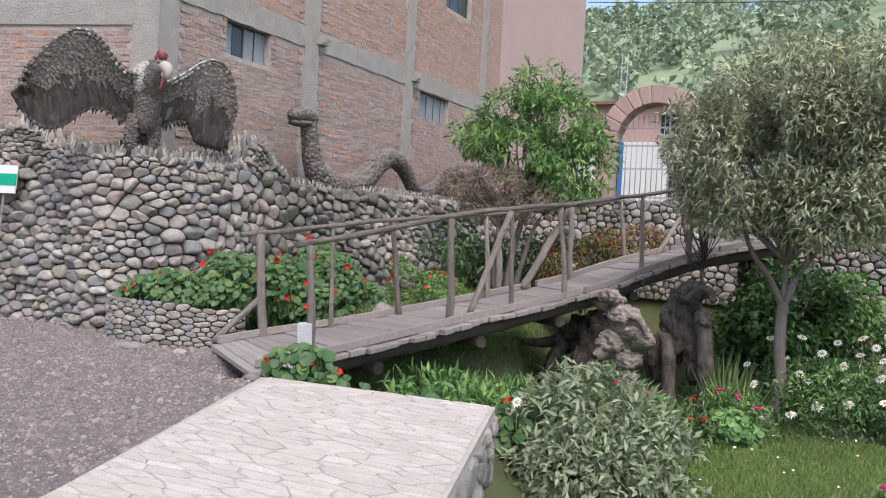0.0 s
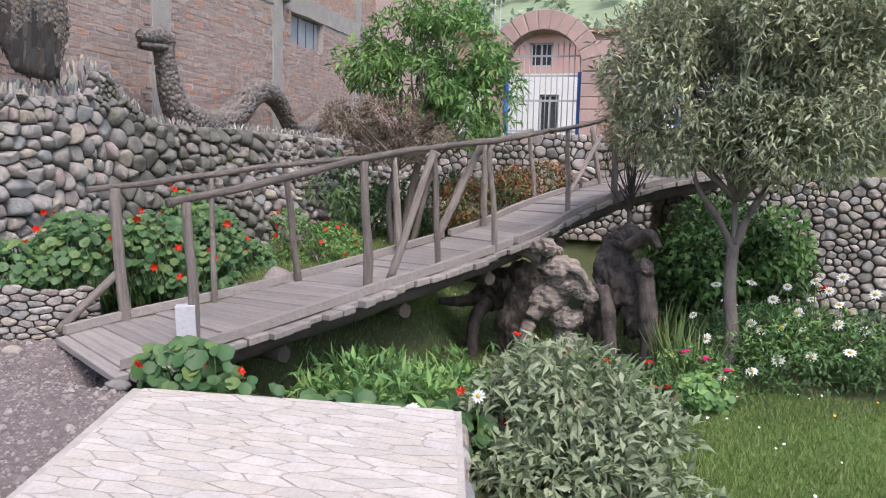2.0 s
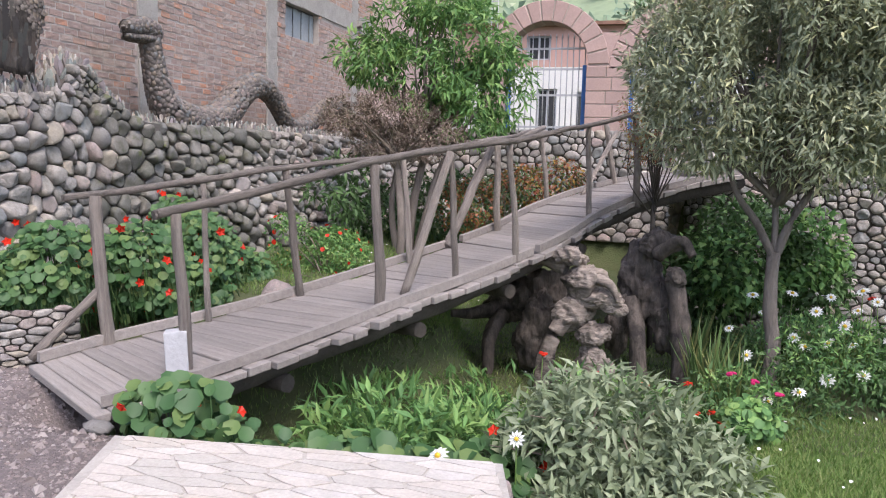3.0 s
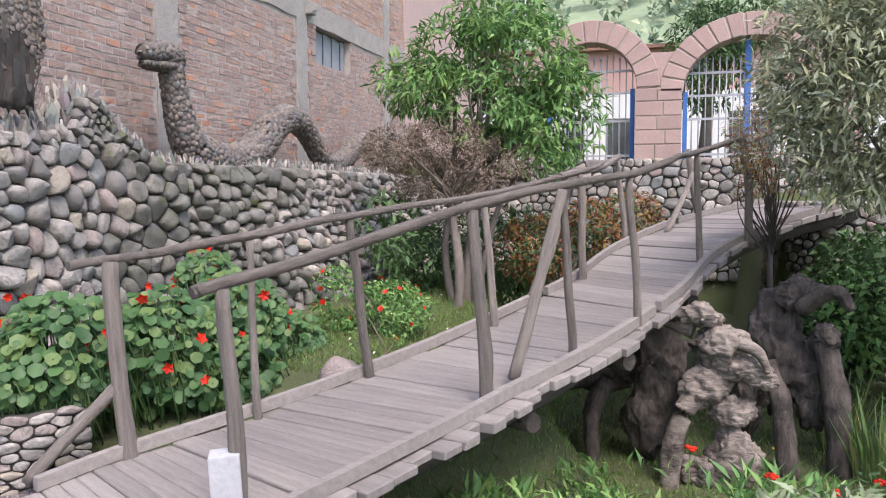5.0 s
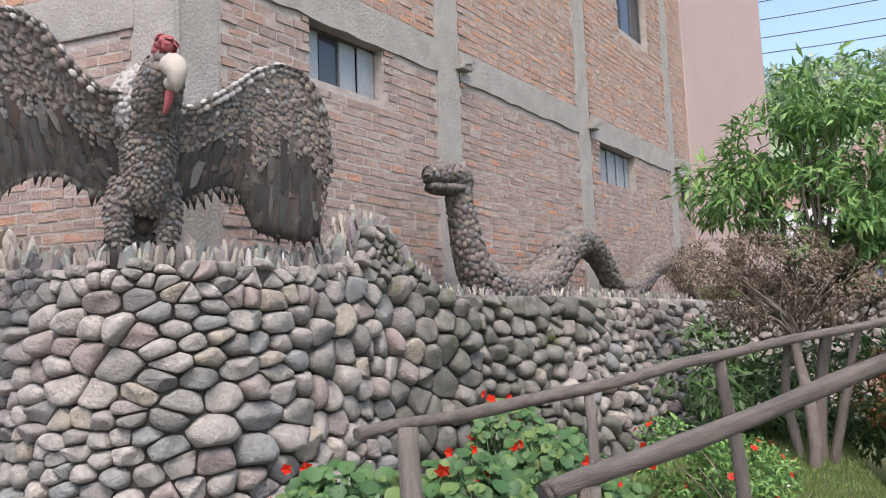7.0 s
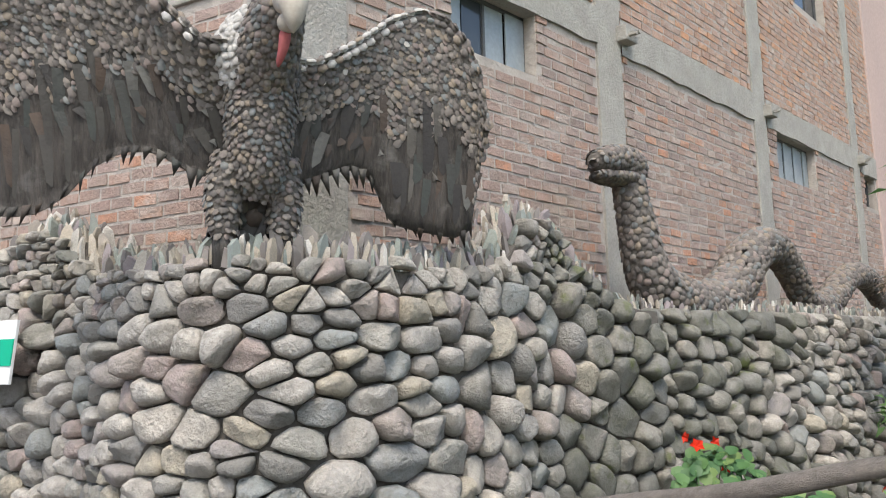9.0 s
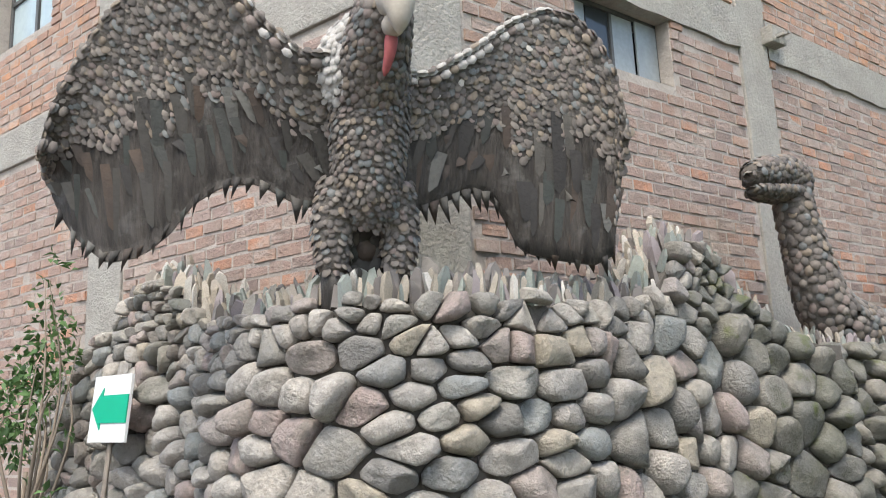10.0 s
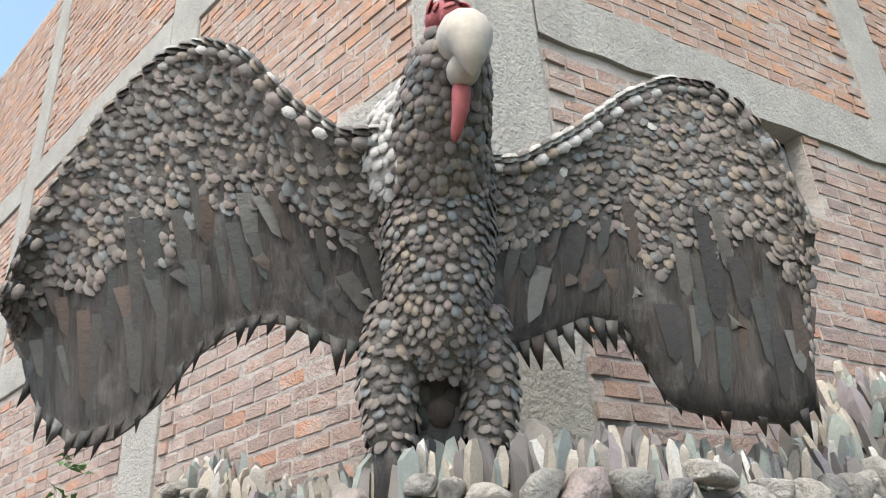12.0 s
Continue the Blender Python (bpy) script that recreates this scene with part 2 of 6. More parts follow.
def tube(bm, pts, radii, n=8, rough=0.0, seed=0.0, mi=0):
    """A tapered round limb along points; rough adds knots and flats."""
    pts = [Vector(p) for p in pts]
    rings = []
    up = Vector((0.31, 0.17, 0.93))
    for i, p in enumerate(pts):
        d = (pts[min(i + 1, len(pts) - 1)] - pts[max(i - 1, 0)]).normalized()
        a = d.cross(up)
        if a.length < 0.15:
            a = d.cross(Vector((1, 0, 0)))
        a.normalize()
        b = d.cross(a)
        r = radii[i] if isinstance(radii, (list, tuple)) else radii
        ring = []
        for k in range(n):
            an = 2 * math.pi * k / n
            v = math.cos(an) * a + math.sin(an) * b
            rr = r * (1 + rough * noise.noise(p * 4 + v * 1.3 + Vector((seed, seed * 2, 0))) * 2)
            ring.append(bm.verts.new(p + v * rr))
        rings.append(ring)
    for r0, r1 in zip(rings, rings[1:]):
        for k in range(n):
            f = bm.faces.new((r0[k], r0[(k + 1) % n], r1[(k + 1) % n], r1[k]))
            f.smooth, f.material_index = True, mi
    for r, rev in ((rings[0], False), (rings[-1], True)):
        f = bm.faces.new(r[::-1] if not rev else r)
        f.material_index = mi


# ---- stone walls: irregular fitted stones over a mortar core ----
def cells(pts, width, height, squash=1.0):
    """The cell of each seed in a width x height rectangle, by cutting it with the lines half way to its neighbours."""
    q = pts * np.array([1.0, squash])
    out = []
    for i, p in enumerate(q):
        d = ((q - p) ** 2).sum(1)
        poly = [np.array(v) for v in ((0, 0), (width, 0), (width, height * squash), (0, height * squash))]
        for j in np.argsort(d)[1:18]:
            nrm = q[j] - p
            lim = nrm @ (q[j] + p) / 2
            nxt = []
            for a, b in zip(poly, poly[1:] + poly[:1]):
                da, db = nrm @ a - lim, nrm @ b - lim
                if da <= 0:
                    nxt.append(a)
                if da * db < 0:
                    nxt.append(a + (b - a) * (da / (da - db)))
            poly = nxt
            if len(poly) < 3:
                break
        out.append([v / np.array([1.0, squash]) for v in poly])
    return out


def seeds(rng, width, height, size, squash, relax=1, big=0.0):
    n = max(4, int(width * height / (size(0.5) ** 2) * 1.0))
    rows = max(1, int(height / (size(0.5) / squash ** 0.5)))
    cols = max(1, n // rows)
    pts = np.array([((c + 0.5 + (r % 2) * 0.5 + rng.uniform(-.42, .42)) * width / cols, (r + 0.5 + rng.uniform(-.38, .38)) * height / rows) for r in range(rows) for c in range(cols)])
    pts[:, 0] %= width
    if big:
        # some large stones swallow their neighbours
        alive = np.ones(len(pts), bool)
        for k in rng.permutation(len(pts))[: int(len(pts) * big)]:
            if alive[k]:
                d = np.hypot((pts[:, 0] - pts[k, 0]) * .85, (pts[:, 1] - pts[k, 1]) * 1.1)
                alive &= (d > size(0.5) * rng.uniform(.8, 1.45)) | (d == 0)
        pts = pts[alive]
    else:
        pts = pts[rng.uniform(size=len(pts)) > 0.20]
    for _ in range(relax):
        pts = np.array([np.mean(c, axis=0) if len(c) > 2 else p for c, p in zip(cells(pts, width, height, squash), pts)])
    return pts


def stone_mesh(poly, place, bulge, gap, rng):
    """Verts and faces of one river stone or rough block from its cell, laid on the wall by place(s, z, out)."""
    c = np.mean(poly, axis=0)
    p = np.array(poly)
    for cut in (rng.uniform(0.10, 0.27), rng.uniform(0.18, 0.25)):
        p = np.stack([(1 - cut) * p + cut * np.roll(p, -1, 0), cut * p + (1 - cut) * np.roll(p, -1, 0)], 1).reshape(-1, 2)
    if len(p) > 20:
        p = p[:: 2]
    r = np.linalg.norm(p - c, axis=1).mean()
    n = len(p)
    an = np.arange(n) * 2 * math.pi / n
    wave = 1 + 0.035 * np.sin(2 * an + rng.uniform(0, 6.3)) + 0.03 * np.sin(3 * an + rng.uniform(0, 6.3)) + rng.uniform(-.025, .025, n)
    p = c + (p - c) * wave[:, None]
    shrink = max(0.6, 1 - gap / max(r, 0.02))
    b = bulge * min(1.25, r / 0.07) * rng.uniform(0.55, 1.35)
    full = rng.uniform(0.0, 1.0)
    # broken faces: some stones are cut by slanting planes
    planes = [(rng.uniform(0.55, 0.95), rng.normal(0, 0.55, 2) / max(r, .03)) for _ in range(int(rng.integers(1, 4)))]
    lean = rng.uniform(-0.45, 0.45, 2) / max(r, .03) * 0.5
    verts = []
    for k, out in ((0.90, -0.55), (1.0, 0.05), (0.95 - .05 * (1 - full), 0.50 + .14 * full), (0.76 - .08 * (1 - full), 0.84 + .06 * full), (0.40, 0.98)):
        for v in p:
            w = c + (v - c) * shrink * k
            h = out
            if out > 0.3:
                h = min([h + lean @ (w - c) * out] + [q + g @ (w - c) for q, g in planes]) if full > 0.35 else h + lean @ (w - c) * out
                h = max(h, 0.12) + rng.uniform(-.035, .035)
            verts.append(place(w[0], w[1], b * h))
    verts.append(place(c[0], c[1], b * min([1.0] + ([q for q, g in planes] if full > 0.35 else []))))
    faces = [(k * n + i, k * n + (i + 1) % n, (k + 1) * n + (i + 1) % n, (k + 1) * n + i) for k in range(4) for i in range(n)]
    faces += [(4 * n + i, 4 * n + (i + 1) % n, 5 * n) for i in range(n)]
    return verts, faces


def stone_wall(name, path, low, high, batter, label, size=0.17, squash=1.25, bulge=0.07, gap=0.012, thick=0.35, single=300, near=None, seed=1, kind="structure", big=0.16, name_piece="stone", damp=None, fine_above=99.0, blocks=None):
    """A battered wall of fitted stones along a ground path. high and low: functions of the share of its length, or numbers."""
    rng = np.random.default_rng(seed)
    pts = [Vector((*p, 0)) for p in path]
    pts = smooth_path(pts, 60) if len(pts) > 2 else [pts[0].lerp(pts[1], i / 20) for i in range(21)]
    lens = np.concatenate([[0], np.cumsum([(b - a).length for a, b in zip(pts, pts[1:])])])
    L = lens[-1]
    P = np.array([p[:2] for p in pts])
    T = np.gradient(P, axis=0)
    T /= np.linalg.norm(T, axis=1)[:, None]
    hi_f = high if callable(high) else (lambda s: high)
    lo = low
    H = max(hi_f(s / 40) for s in range(41)) - lo

    def place(s, z, out):
        s = min(max(s, 0), L)
        x, y = np.interp(s, lens, P[:, 0]), np.interp(s, lens, P[:, 1])
        tx, ty = np.interp(s, lens, T[:, 0]), np.interp(s, lens, T[:, 1])
        k = math.hypot(tx, ty)
        nx, ny = ty / k, -tx / k
        o = out - batter * z / H
        return (x + nx * o, y + ny * o, lo + z)

    core = thing(name, (0, 0, 0), label, "wall", kind=kind)
    # the core behind the stones
    N = 48
    v, f = [], []
    for i in range(N + 1):
        s = L * i / N
        h = hi_f(i / N) - lo
        v += [place(s, 0, -0.02), place(s, h - 0.03, -0.02), place(s, h - 0.03, -thick), place(s, 0, -thick)]
    for i in range(N):
        a, b = 4 * i, 4 * i + 4
        f += [(a, b, b + 1, a + 1), (a + 1, b + 1, b + 2, a + 2), (a + 2, b + 2, b + 3, a + 3), (a + 3, b + 3, b, a)]
    f += [(0, 1, 2, 3), (4 * N + 3, 4 * N + 2, 4 * N + 1, 4 * N)]
    raw("core", v, f, M_MORTAR, core)
    pts2 = seeds(rng, L, H, lambda q: size, squash, big=big)
    # smaller stones towards the crest
    pts2 = np.array([q for p in pts2 for q in ([p] if p[1] < fine_above else [p + (-0.032, 0.018 * rng.uniform(-1, 1)), p + (0.032, 0.022 * rng.uniform(-1, 1))])])
    pts2 = np.array([q for p in pts2 for q in ([p] if p[1] < fine_above + 0.15 else [p + (0.008 * rng.uniform(-1, 1), -0.018), p + (0.012 * rng.uniform(-1, 1), 0.02)])])
    cl = cells(pts2, L, H, squash)
    if blocks:
        # from this share of the length on, larger upright blocks in place of the flat cobbles
        cut = blocks[0] * L
        keep = pts2[:, 0] < cut
        left = cells(pts2[keep], cut, H, squash)
        q2 = seeds(rng, L - cut, H, lambda q: blocks[1], blocks[2], big=big)
        q2 = np.array([q for p in q2 for q in ([p] if p[1] < fine_above + .08 else [p + (-0.01, 0.034), p + (-.03, -.002), p + (.035, 0.004), p + (0.01, -0.034)])])
        right = [[v + np.array([cut, 0]) for v in c] for c in cells(q2, L - cut, H, blocks[2])]
        pts2, cl = np.concatenate([pts2[keep], q2 + np.array([cut, 0])]), left + right
    order = list(range(len(cl)))
    if near:
        order.sort(key=lambda i: (Vector(place(*pts2[i], 0)) - Vector(near)).length)
    count, jv, jf, dv, df = 0, [], [], [], []
    for i in order:
        poly = cl[i]
        if len(poly) < 4:
            continue
        c = np.mean(poly, axis=0)
        lim = hi_f(c[0] / L) - lo
        if c[1] > lim:
            continue
        poly = [np.array([q[0], min(q[1], lim + 0.03)]) for q in poly]
        vs, fs = stone_mesh(poly, place, bulge, gap, rng)
        if count < single:
            raw(name_piece, vs, fs, M_STONE_WET if damp and damp(vs[-1]) else M_STONE, core, smooth=True)
            count += 1
        else:
            tv, tf = (dv, df) if damp and damp(vs[-1]) else (jv, jf)
            o = len(tv)
            tv += vs
            tf += [tuple(k + o for k in q) for q in fs]
    if jv:
        tagged(raw("stones", jv, jf, M_STONE_I, core, smooth=True), "further rounded river stones of the same wall", kind="stuff")
    if dv:
        tagged(raw("damp_stones", dv, df, M_STONE_WET_I, core, smooth=True), "damp mossy river stones of the same wall", kind="stuff")
    return core, place, L


# ---- ground ----
def step(a, b, t):
    t = min(max((t - a) / (b - a), 0), 1)
    return t * t * (3 - 2 * t)


def ground_z(x, y):
    z = 0.012 * noise.noise(Vector((x * 1.1, y * 1.1, 0)))
    # the garden lies lower, past the paving's edge and under the bridge
    side = (x - (-0.35 - 0.30 * (y - 3.2))) if y > 2.0 else (x - (0.1 + 1.2 * (2.0 - y)))
    low = step(0.0, 0.45, side) * step(0.8, 2.0, y)
    low = max(low, step(4.75, 5.3, y) * step(-3.3, -2.2, x + 0.75 * (5.6 - y)))
    z -= 0.48 * low
    # planted bank between the bridge and the terrace wall
    z += 0.25 * step(5.8, 7.5, y) * (1 - step(-3.2, -2.2, x))
    # upper terrace behind the retaining walls
    z += (1.25 - z) * step(11.35, 11.5, y) * step(0.1, 0.3, x)
    z += (1.9 - z) * step(15.5, 15.7, y)
    # the far hillside
    far = max(0.0, y - 55 - 0.25 * abs(x - 20))
    if far > 0:
        z += 0.52 * far * (1 - min(far, 260) / 620) + 5.0 * noise.noise(Vector((x / 60, y / 60, 3))) * min(1, far / 60)
    return z


def build_ground():
    def axis(lo, hi, fine_lo, fine_hi, stp):
        a = list(np.arange(fine_lo, fine_hi + 1e-6, stp))
        d = stp
        right, left = [fine_hi], [fine_lo]
        while right[-1] < hi:
            d *= 1.22
            right.append(right[-1] + d)
        d = stp
        while left[-1] > lo:
            d *= 1.22
            left.append(left[-1] - d)
        return np.array(left[:0:-1] + a + right[1:])
    xs, ys = axis(-700, 700, -7.0, 5.0, 0.12), axis(-300, 700, 0.0, 17.0, 0.12)
    nx, ny = len(xs), len(ys)
    v = [(x, y, ground_z(x, y)) for y in ys for x in xs]
    f, mi = [], []
    for j in range(ny - 1):
        for i in range(nx - 1):
            f.append((j * nx + i, j * nx + i + 1, (j + 1) * nx + i + 1, (j + 1) * nx + i))
            x, y = (xs[i] + xs[i + 1]) / 2, (ys[j] + ys[j + 1]) / 2
            z = ground_z(x, y)
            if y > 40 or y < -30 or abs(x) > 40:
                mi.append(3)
            elif z < -0.2:
                mi.append(2 if x > 0.35 + 0.15 * math.sin(3 * y) and y < 7.3 + 0.25 * math.sin(4 * x) else 1)
            elif y > 5.75:
                mi.append(1)
            else:
                mi.append(0)
    tagged(raw("ground", v, f, [M_GRAVEL, M_SOIL, M_LAWN, M_FAR], smooth=True, index=mi), "grey gravel yard, green lawn, garden soil and far hillside", "ground", kind="structure")


build_ground()


# ---- stone walls ----
def bastion_top(s):
    # level front, a raised shoulder before the snake terrace, lower flank at the far end
    z = 1.78
    z += 0.31 * math.exp(-((s - 0.858) / 0.042) ** 2)
    z += 0.30 * math.exp(-((s - 0.255) / 0.085) ** 2)
    z -= 0.13 * step(0.90, 0.99, s)
    z -= 0.25 * step(0.14, 0.0, s)
    return z


BASTION = [(-8.2, 5.45), (-6.9, 5.60), (-6.1, 5.66), (-5.55, 5.62), (-5.16, 5.66), (-4.90, 5.80), (-4.74, 6.06), (-4.68, 6.45), (-4.71, 6.95), (-4.74, 7.4), (-4.70, 7.9), (-4.58, 8.3)]
bastion, bastion_at, bastion_len = stone_wall("wall_bastion", BASTION, -0.05, bastion_top, 0.11, "curved retaining wall of grey rounded river stones", fine_above=1.66, size=0.106, squash=1.75, bulge=0.066, gap=0.005, big=0.16, blocks=(0.735, 0.115, 1.0), near=(-4.9, 5.9, 1.2), damp=lambda p: p[1] > 7.55 + 0.15 * math.sin(p[2] * 6), seed=3)
TERRACE = [(-4.52, 8.22), (-4.40, 9.2), (-4.32, 10.4), (-4.3, 11.6), (-4.3, 13.0), (-4.25, 15.2)]
terrace, terrace_at, terrace_len = stone_wall("wall_terrace", TERRACE, -0.05, 1.66, 0.34, "long terrace wall of mossy grey river stones", size=0.112, squash=1.1, bulge=0.08, gap=0.011, near=(-4.4, 8.2, 0.8), damp=lambda p: p[1] < 9.9 + 0.5 * math.sin(p[2] * 5), seed=5)
planter, planter_at, planter_len = stone_wall("wall_planter", [(-5.02, 5.52), (-4.75, 5.38), (-4.2, 5.42), (-3.78, 5.62), (-3.62, 5.95)], -0.03, lambda s: 0.40 - 0.06 * s, 0.03, "low curved planter wall of small flat stones", size=0.062, squash=2.2, bulge=0.028, gap=0.004, thick=0.16, near=(-4, 5.4, 0.2), seed=8)
stone_wall("wall_back", [(-4.6, 15.3), (-1.5, 15.45), (3.0, 15.5), (9.0, 15.5)], 0.0, 1.92, 0.1, "stone retaining wall of grey river stones below the gate", size=0.125, squash=1.2, bulge=0.045, gap=0.008, near=(-0.5, 15.4, 1.5), single=180, seed=11)
stone_wall("wall_right", [(0.05, 11.9), (0.35, 11.35), (1.2, 11.25), (2.6, 11.1), (4.5, 10.9), (8.5, 10.6)], -0.55, 1.30, 0.12, "garden retaining wall of grey river stones", size=0.088, squash=1.2, bulge=0.045, gap=0.008, near=(2, 11, 0.5), single=220, seed=12)


# ---- brick building ----
def grid_wall(parent, origin, along, normal, length, z0, z1, holes, thick, mat, name="wall_core"):
    """A wall slab with openings through it."""
    o, a, n = Vector(origin), Vector(along).normalized(), Vector(normal).normalized()
    ss = sorted({0.0, length, *[v for h in holes for v in h[:2]]})
    zs = sorted({z0, z1, *[v for h in holes for v in h[2:]]})
    bm = bmesh.new()
    m = Matrix((( a.x, n.x, 0, o.x), (a.y, n.y, 0, o.y), (0, 0, 1, 0), (0, 0, 0, 1)))
    for s0, s1 in zip(ss, ss[1:]):
        for q0, q1 in zip(zs, zs[1:]):
            sm, zm = (s0 + s1) / 2, (q0 + q1) / 2
            if any(h[0] < sm < h[1] and h[2] < zm < h[3] for h in holes):
                continue
            box(bm, (s0, -thick, q0), (s1, 0, q1), m)
    bmesh.ops.remove_doubles(bm, verts=bm.verts, dist=0.0005)
    return part(name, bm, mat, parent), m


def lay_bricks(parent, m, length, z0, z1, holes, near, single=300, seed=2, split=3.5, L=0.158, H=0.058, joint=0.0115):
    """Courses of bricks just proud of the mortar; the nearest are pieces of their own."""
    rng = np.random.default_rng(seed)
    bricks = []
    z, row = z0, 0
    while z + H < z1:
        s = -(0.5 * (L + joint) if row % 2 else 0) + rng.uniform(-.03, .03)
        while s < length:
            l = L * rng.uniform(0.93, 1.05)
            a, b = max(s, 0), min(s + l, length)
            wob = rng.uniform(-.004, .004)
            if b - a > 0.05 and not any(a < h[1] and b > h[0] and z < h[3] and z + H > h[2] for h in holes):
                bricks.append((a, b, z + wob, z + H + wob * 0.5, rng.uniform(0.001, 0.007)))
            else:
                for h in holes:
                    if z < h[3] and z + H > h[2]:
                        if a < h[0] < b and h[0] - a > 0.06:
                            bricks.append((a, h[0] - 0.005, z, z + H, 0.012))
                        if a < h[1] < b and b - h[1] > 0.06:
                            bricks.append((h[1] + 0.005, b, z, z + H, 0.012))
            s += l + joint
        z += H + joint
        row += 1
    p = Vector(near)
    bricks.sort(key=lambda b: (m @ Vector(((b[0] + b[1]) / 2, 0, (b[2] + b[3]) / 2)) - p).length)
    rest = {True: ([], []), False: ([], [])}
    F = [(4, 5, 6, 7), (0, 4, 7, 3), (1, 2, 6, 5), (0, 1, 5, 4), (3, 7, 6, 2)]
    for i, (a, b, q0, q1, out) in enumerate(bricks):
        j = rng.uniform(-.003, .003, 8)
        c = 0.003
        vs = [m @ Vector(v) for v in ((a, -.02, q0), (b, -.02, q0), (b, -.02, q1), (a, -.02, q1), (a + c, out + j[0], q0 + c + j[1]), (b - c, out + j[2], q0 + c + j[3]), (b - c, out + j[4], q1 - c + j[5]), (a + c, out + j[6], q1 - c + j[7]))]
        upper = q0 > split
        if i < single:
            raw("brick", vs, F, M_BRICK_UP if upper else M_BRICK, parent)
        else:
            jv, jf = rest[upper]
            o = len(jv)
            jv += vs
            jf += [tuple(k + o for k in q) for q in F]
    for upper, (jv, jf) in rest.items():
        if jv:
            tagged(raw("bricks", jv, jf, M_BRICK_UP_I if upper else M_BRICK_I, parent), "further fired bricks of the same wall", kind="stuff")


M_METAL = material("grey_sheet_metal", (0.33, 0.36, 0.37), 0.5, vary=(0.24, 0.26, 0.27), scale=5, fine=30, amount=0.5, bump=0.1, metallic=0.3)
M_FRAME = material("dark_steel", (0.10, 0.10, 0.10), 0.6, scale=10, fine=40, bump=0.1)
M_DARK = material("dark_room", (0.02, 0.02, 0.022), 0.9, scale=4, fine=20, bump=0)
M_PANE = material("window_pane", (0.045, 0.05, 0.055), 0.08, scale=2, fine=10, amount=0.2, bump=0, spec=0.6)
M_PANE_L = material("pale_window_pane", (0.42, 0.50, 0.52), 0.15, vary=(0.34, 0.42, 0.44), scale=1.5, fine=8, amount=0.4, bump=0, spec=0.6)
M_PLASTER = material("pink_plaster", (0.47, 0.35, 0.31), 0.9, vary=(0.40, 0.31, 0.28), scale=1.2, fine=20, amount=0.5, bump=0.2)

WX = -5.37
building = thing("brick_building", (WX, 6.37, 0), "unplastered red brick building with grey concrete columns and belts", "building")
building.location = (0, 0, 0)
# windows of the long face: along the wall from the corner, then height
W_HOLES = [(1.06, 1.86, 3.15, 3.57), (5.95, 7.10, 3.10, 3.57), (8.95, 9.45, 3.15, 3.57), (6.8, 7.9, 5.25, 6.2), (2.2, 3.3, 5.9, 6.8)]
COLS = [(-0.02, 0.28), (2.58, 2.91), (5.38, 5.68), (8.49, 8.75)]
BELT = [(3.57, 3.85), (6.85, 7.1)]
core, m_long = grid_wall(building, (WX, 6.37, 0), (0, 1, 0), (1, 0, 0), 9.5, 0.0, 9.0, W_HOLES, 0.22, M_JOINT)
blocked = W_HOLES + [(a - 0.02, b + 0.02, 0, 9) for a, b in COLS] + [(0, 9.5, a - 0.01, b + 0.01) for a, b in BELT]
for a, b in COLS:
    bm = bmesh.new()
    box(bm, (a, -0.05, 0), (b, 0.018, 8.9), m_long, 0.008)
    part("column", bm, M_CONC, building, "rough grey concrete column")
for z0, z1 in BELT:
    for (a0, b0), (a1, b1) in zip(COLS, COLS[1:] + [(9.5, 9.5)]):
        bm = bmesh.new()
        n = 14
        prev = None
        for i in range(n + 1):
            s = b0 + (a1 - b0) * i / n
            zz0, zz1 = z0 + U(-.012, .012), z1 + U(-.012, .012)
            ring = [bm.verts.new(m_long @ Vector(q)) for q in ((s, -.05, zz0), (s, 0.022 + U(-.004, .004), zz0), (s, 0.022 + U(-.004, .004), zz1), (s, -.05, zz1))]
            if prev:
                for k in range(4):
                    bm.faces.new((prev[k], prev[(k + 1) % 4], ring[(k + 1) % 4], ring[k]))
            prev = ring
        part("belt", bm, M_CONC, building, "rough grey concrete belt course")
for s in (2.85, 5.62, 8.68):
    stub = bmesh.new()
    box(stub, (s, 0.0, 3.66), (s + 0.16, 0.10, 3.78), m_long, 0.01)
    box(stub, (s + 0.03, 0.10, 3.69), (s + 0.06, 0.16, 3.71), m_long)
    box(stub, (s + 0.10, 0.10, 3.72), (s + 0.13, 0.15, 3.74), m_long)
    part("concrete_stub", stub, M_CONC, building, "broken concrete stub with iron ends")
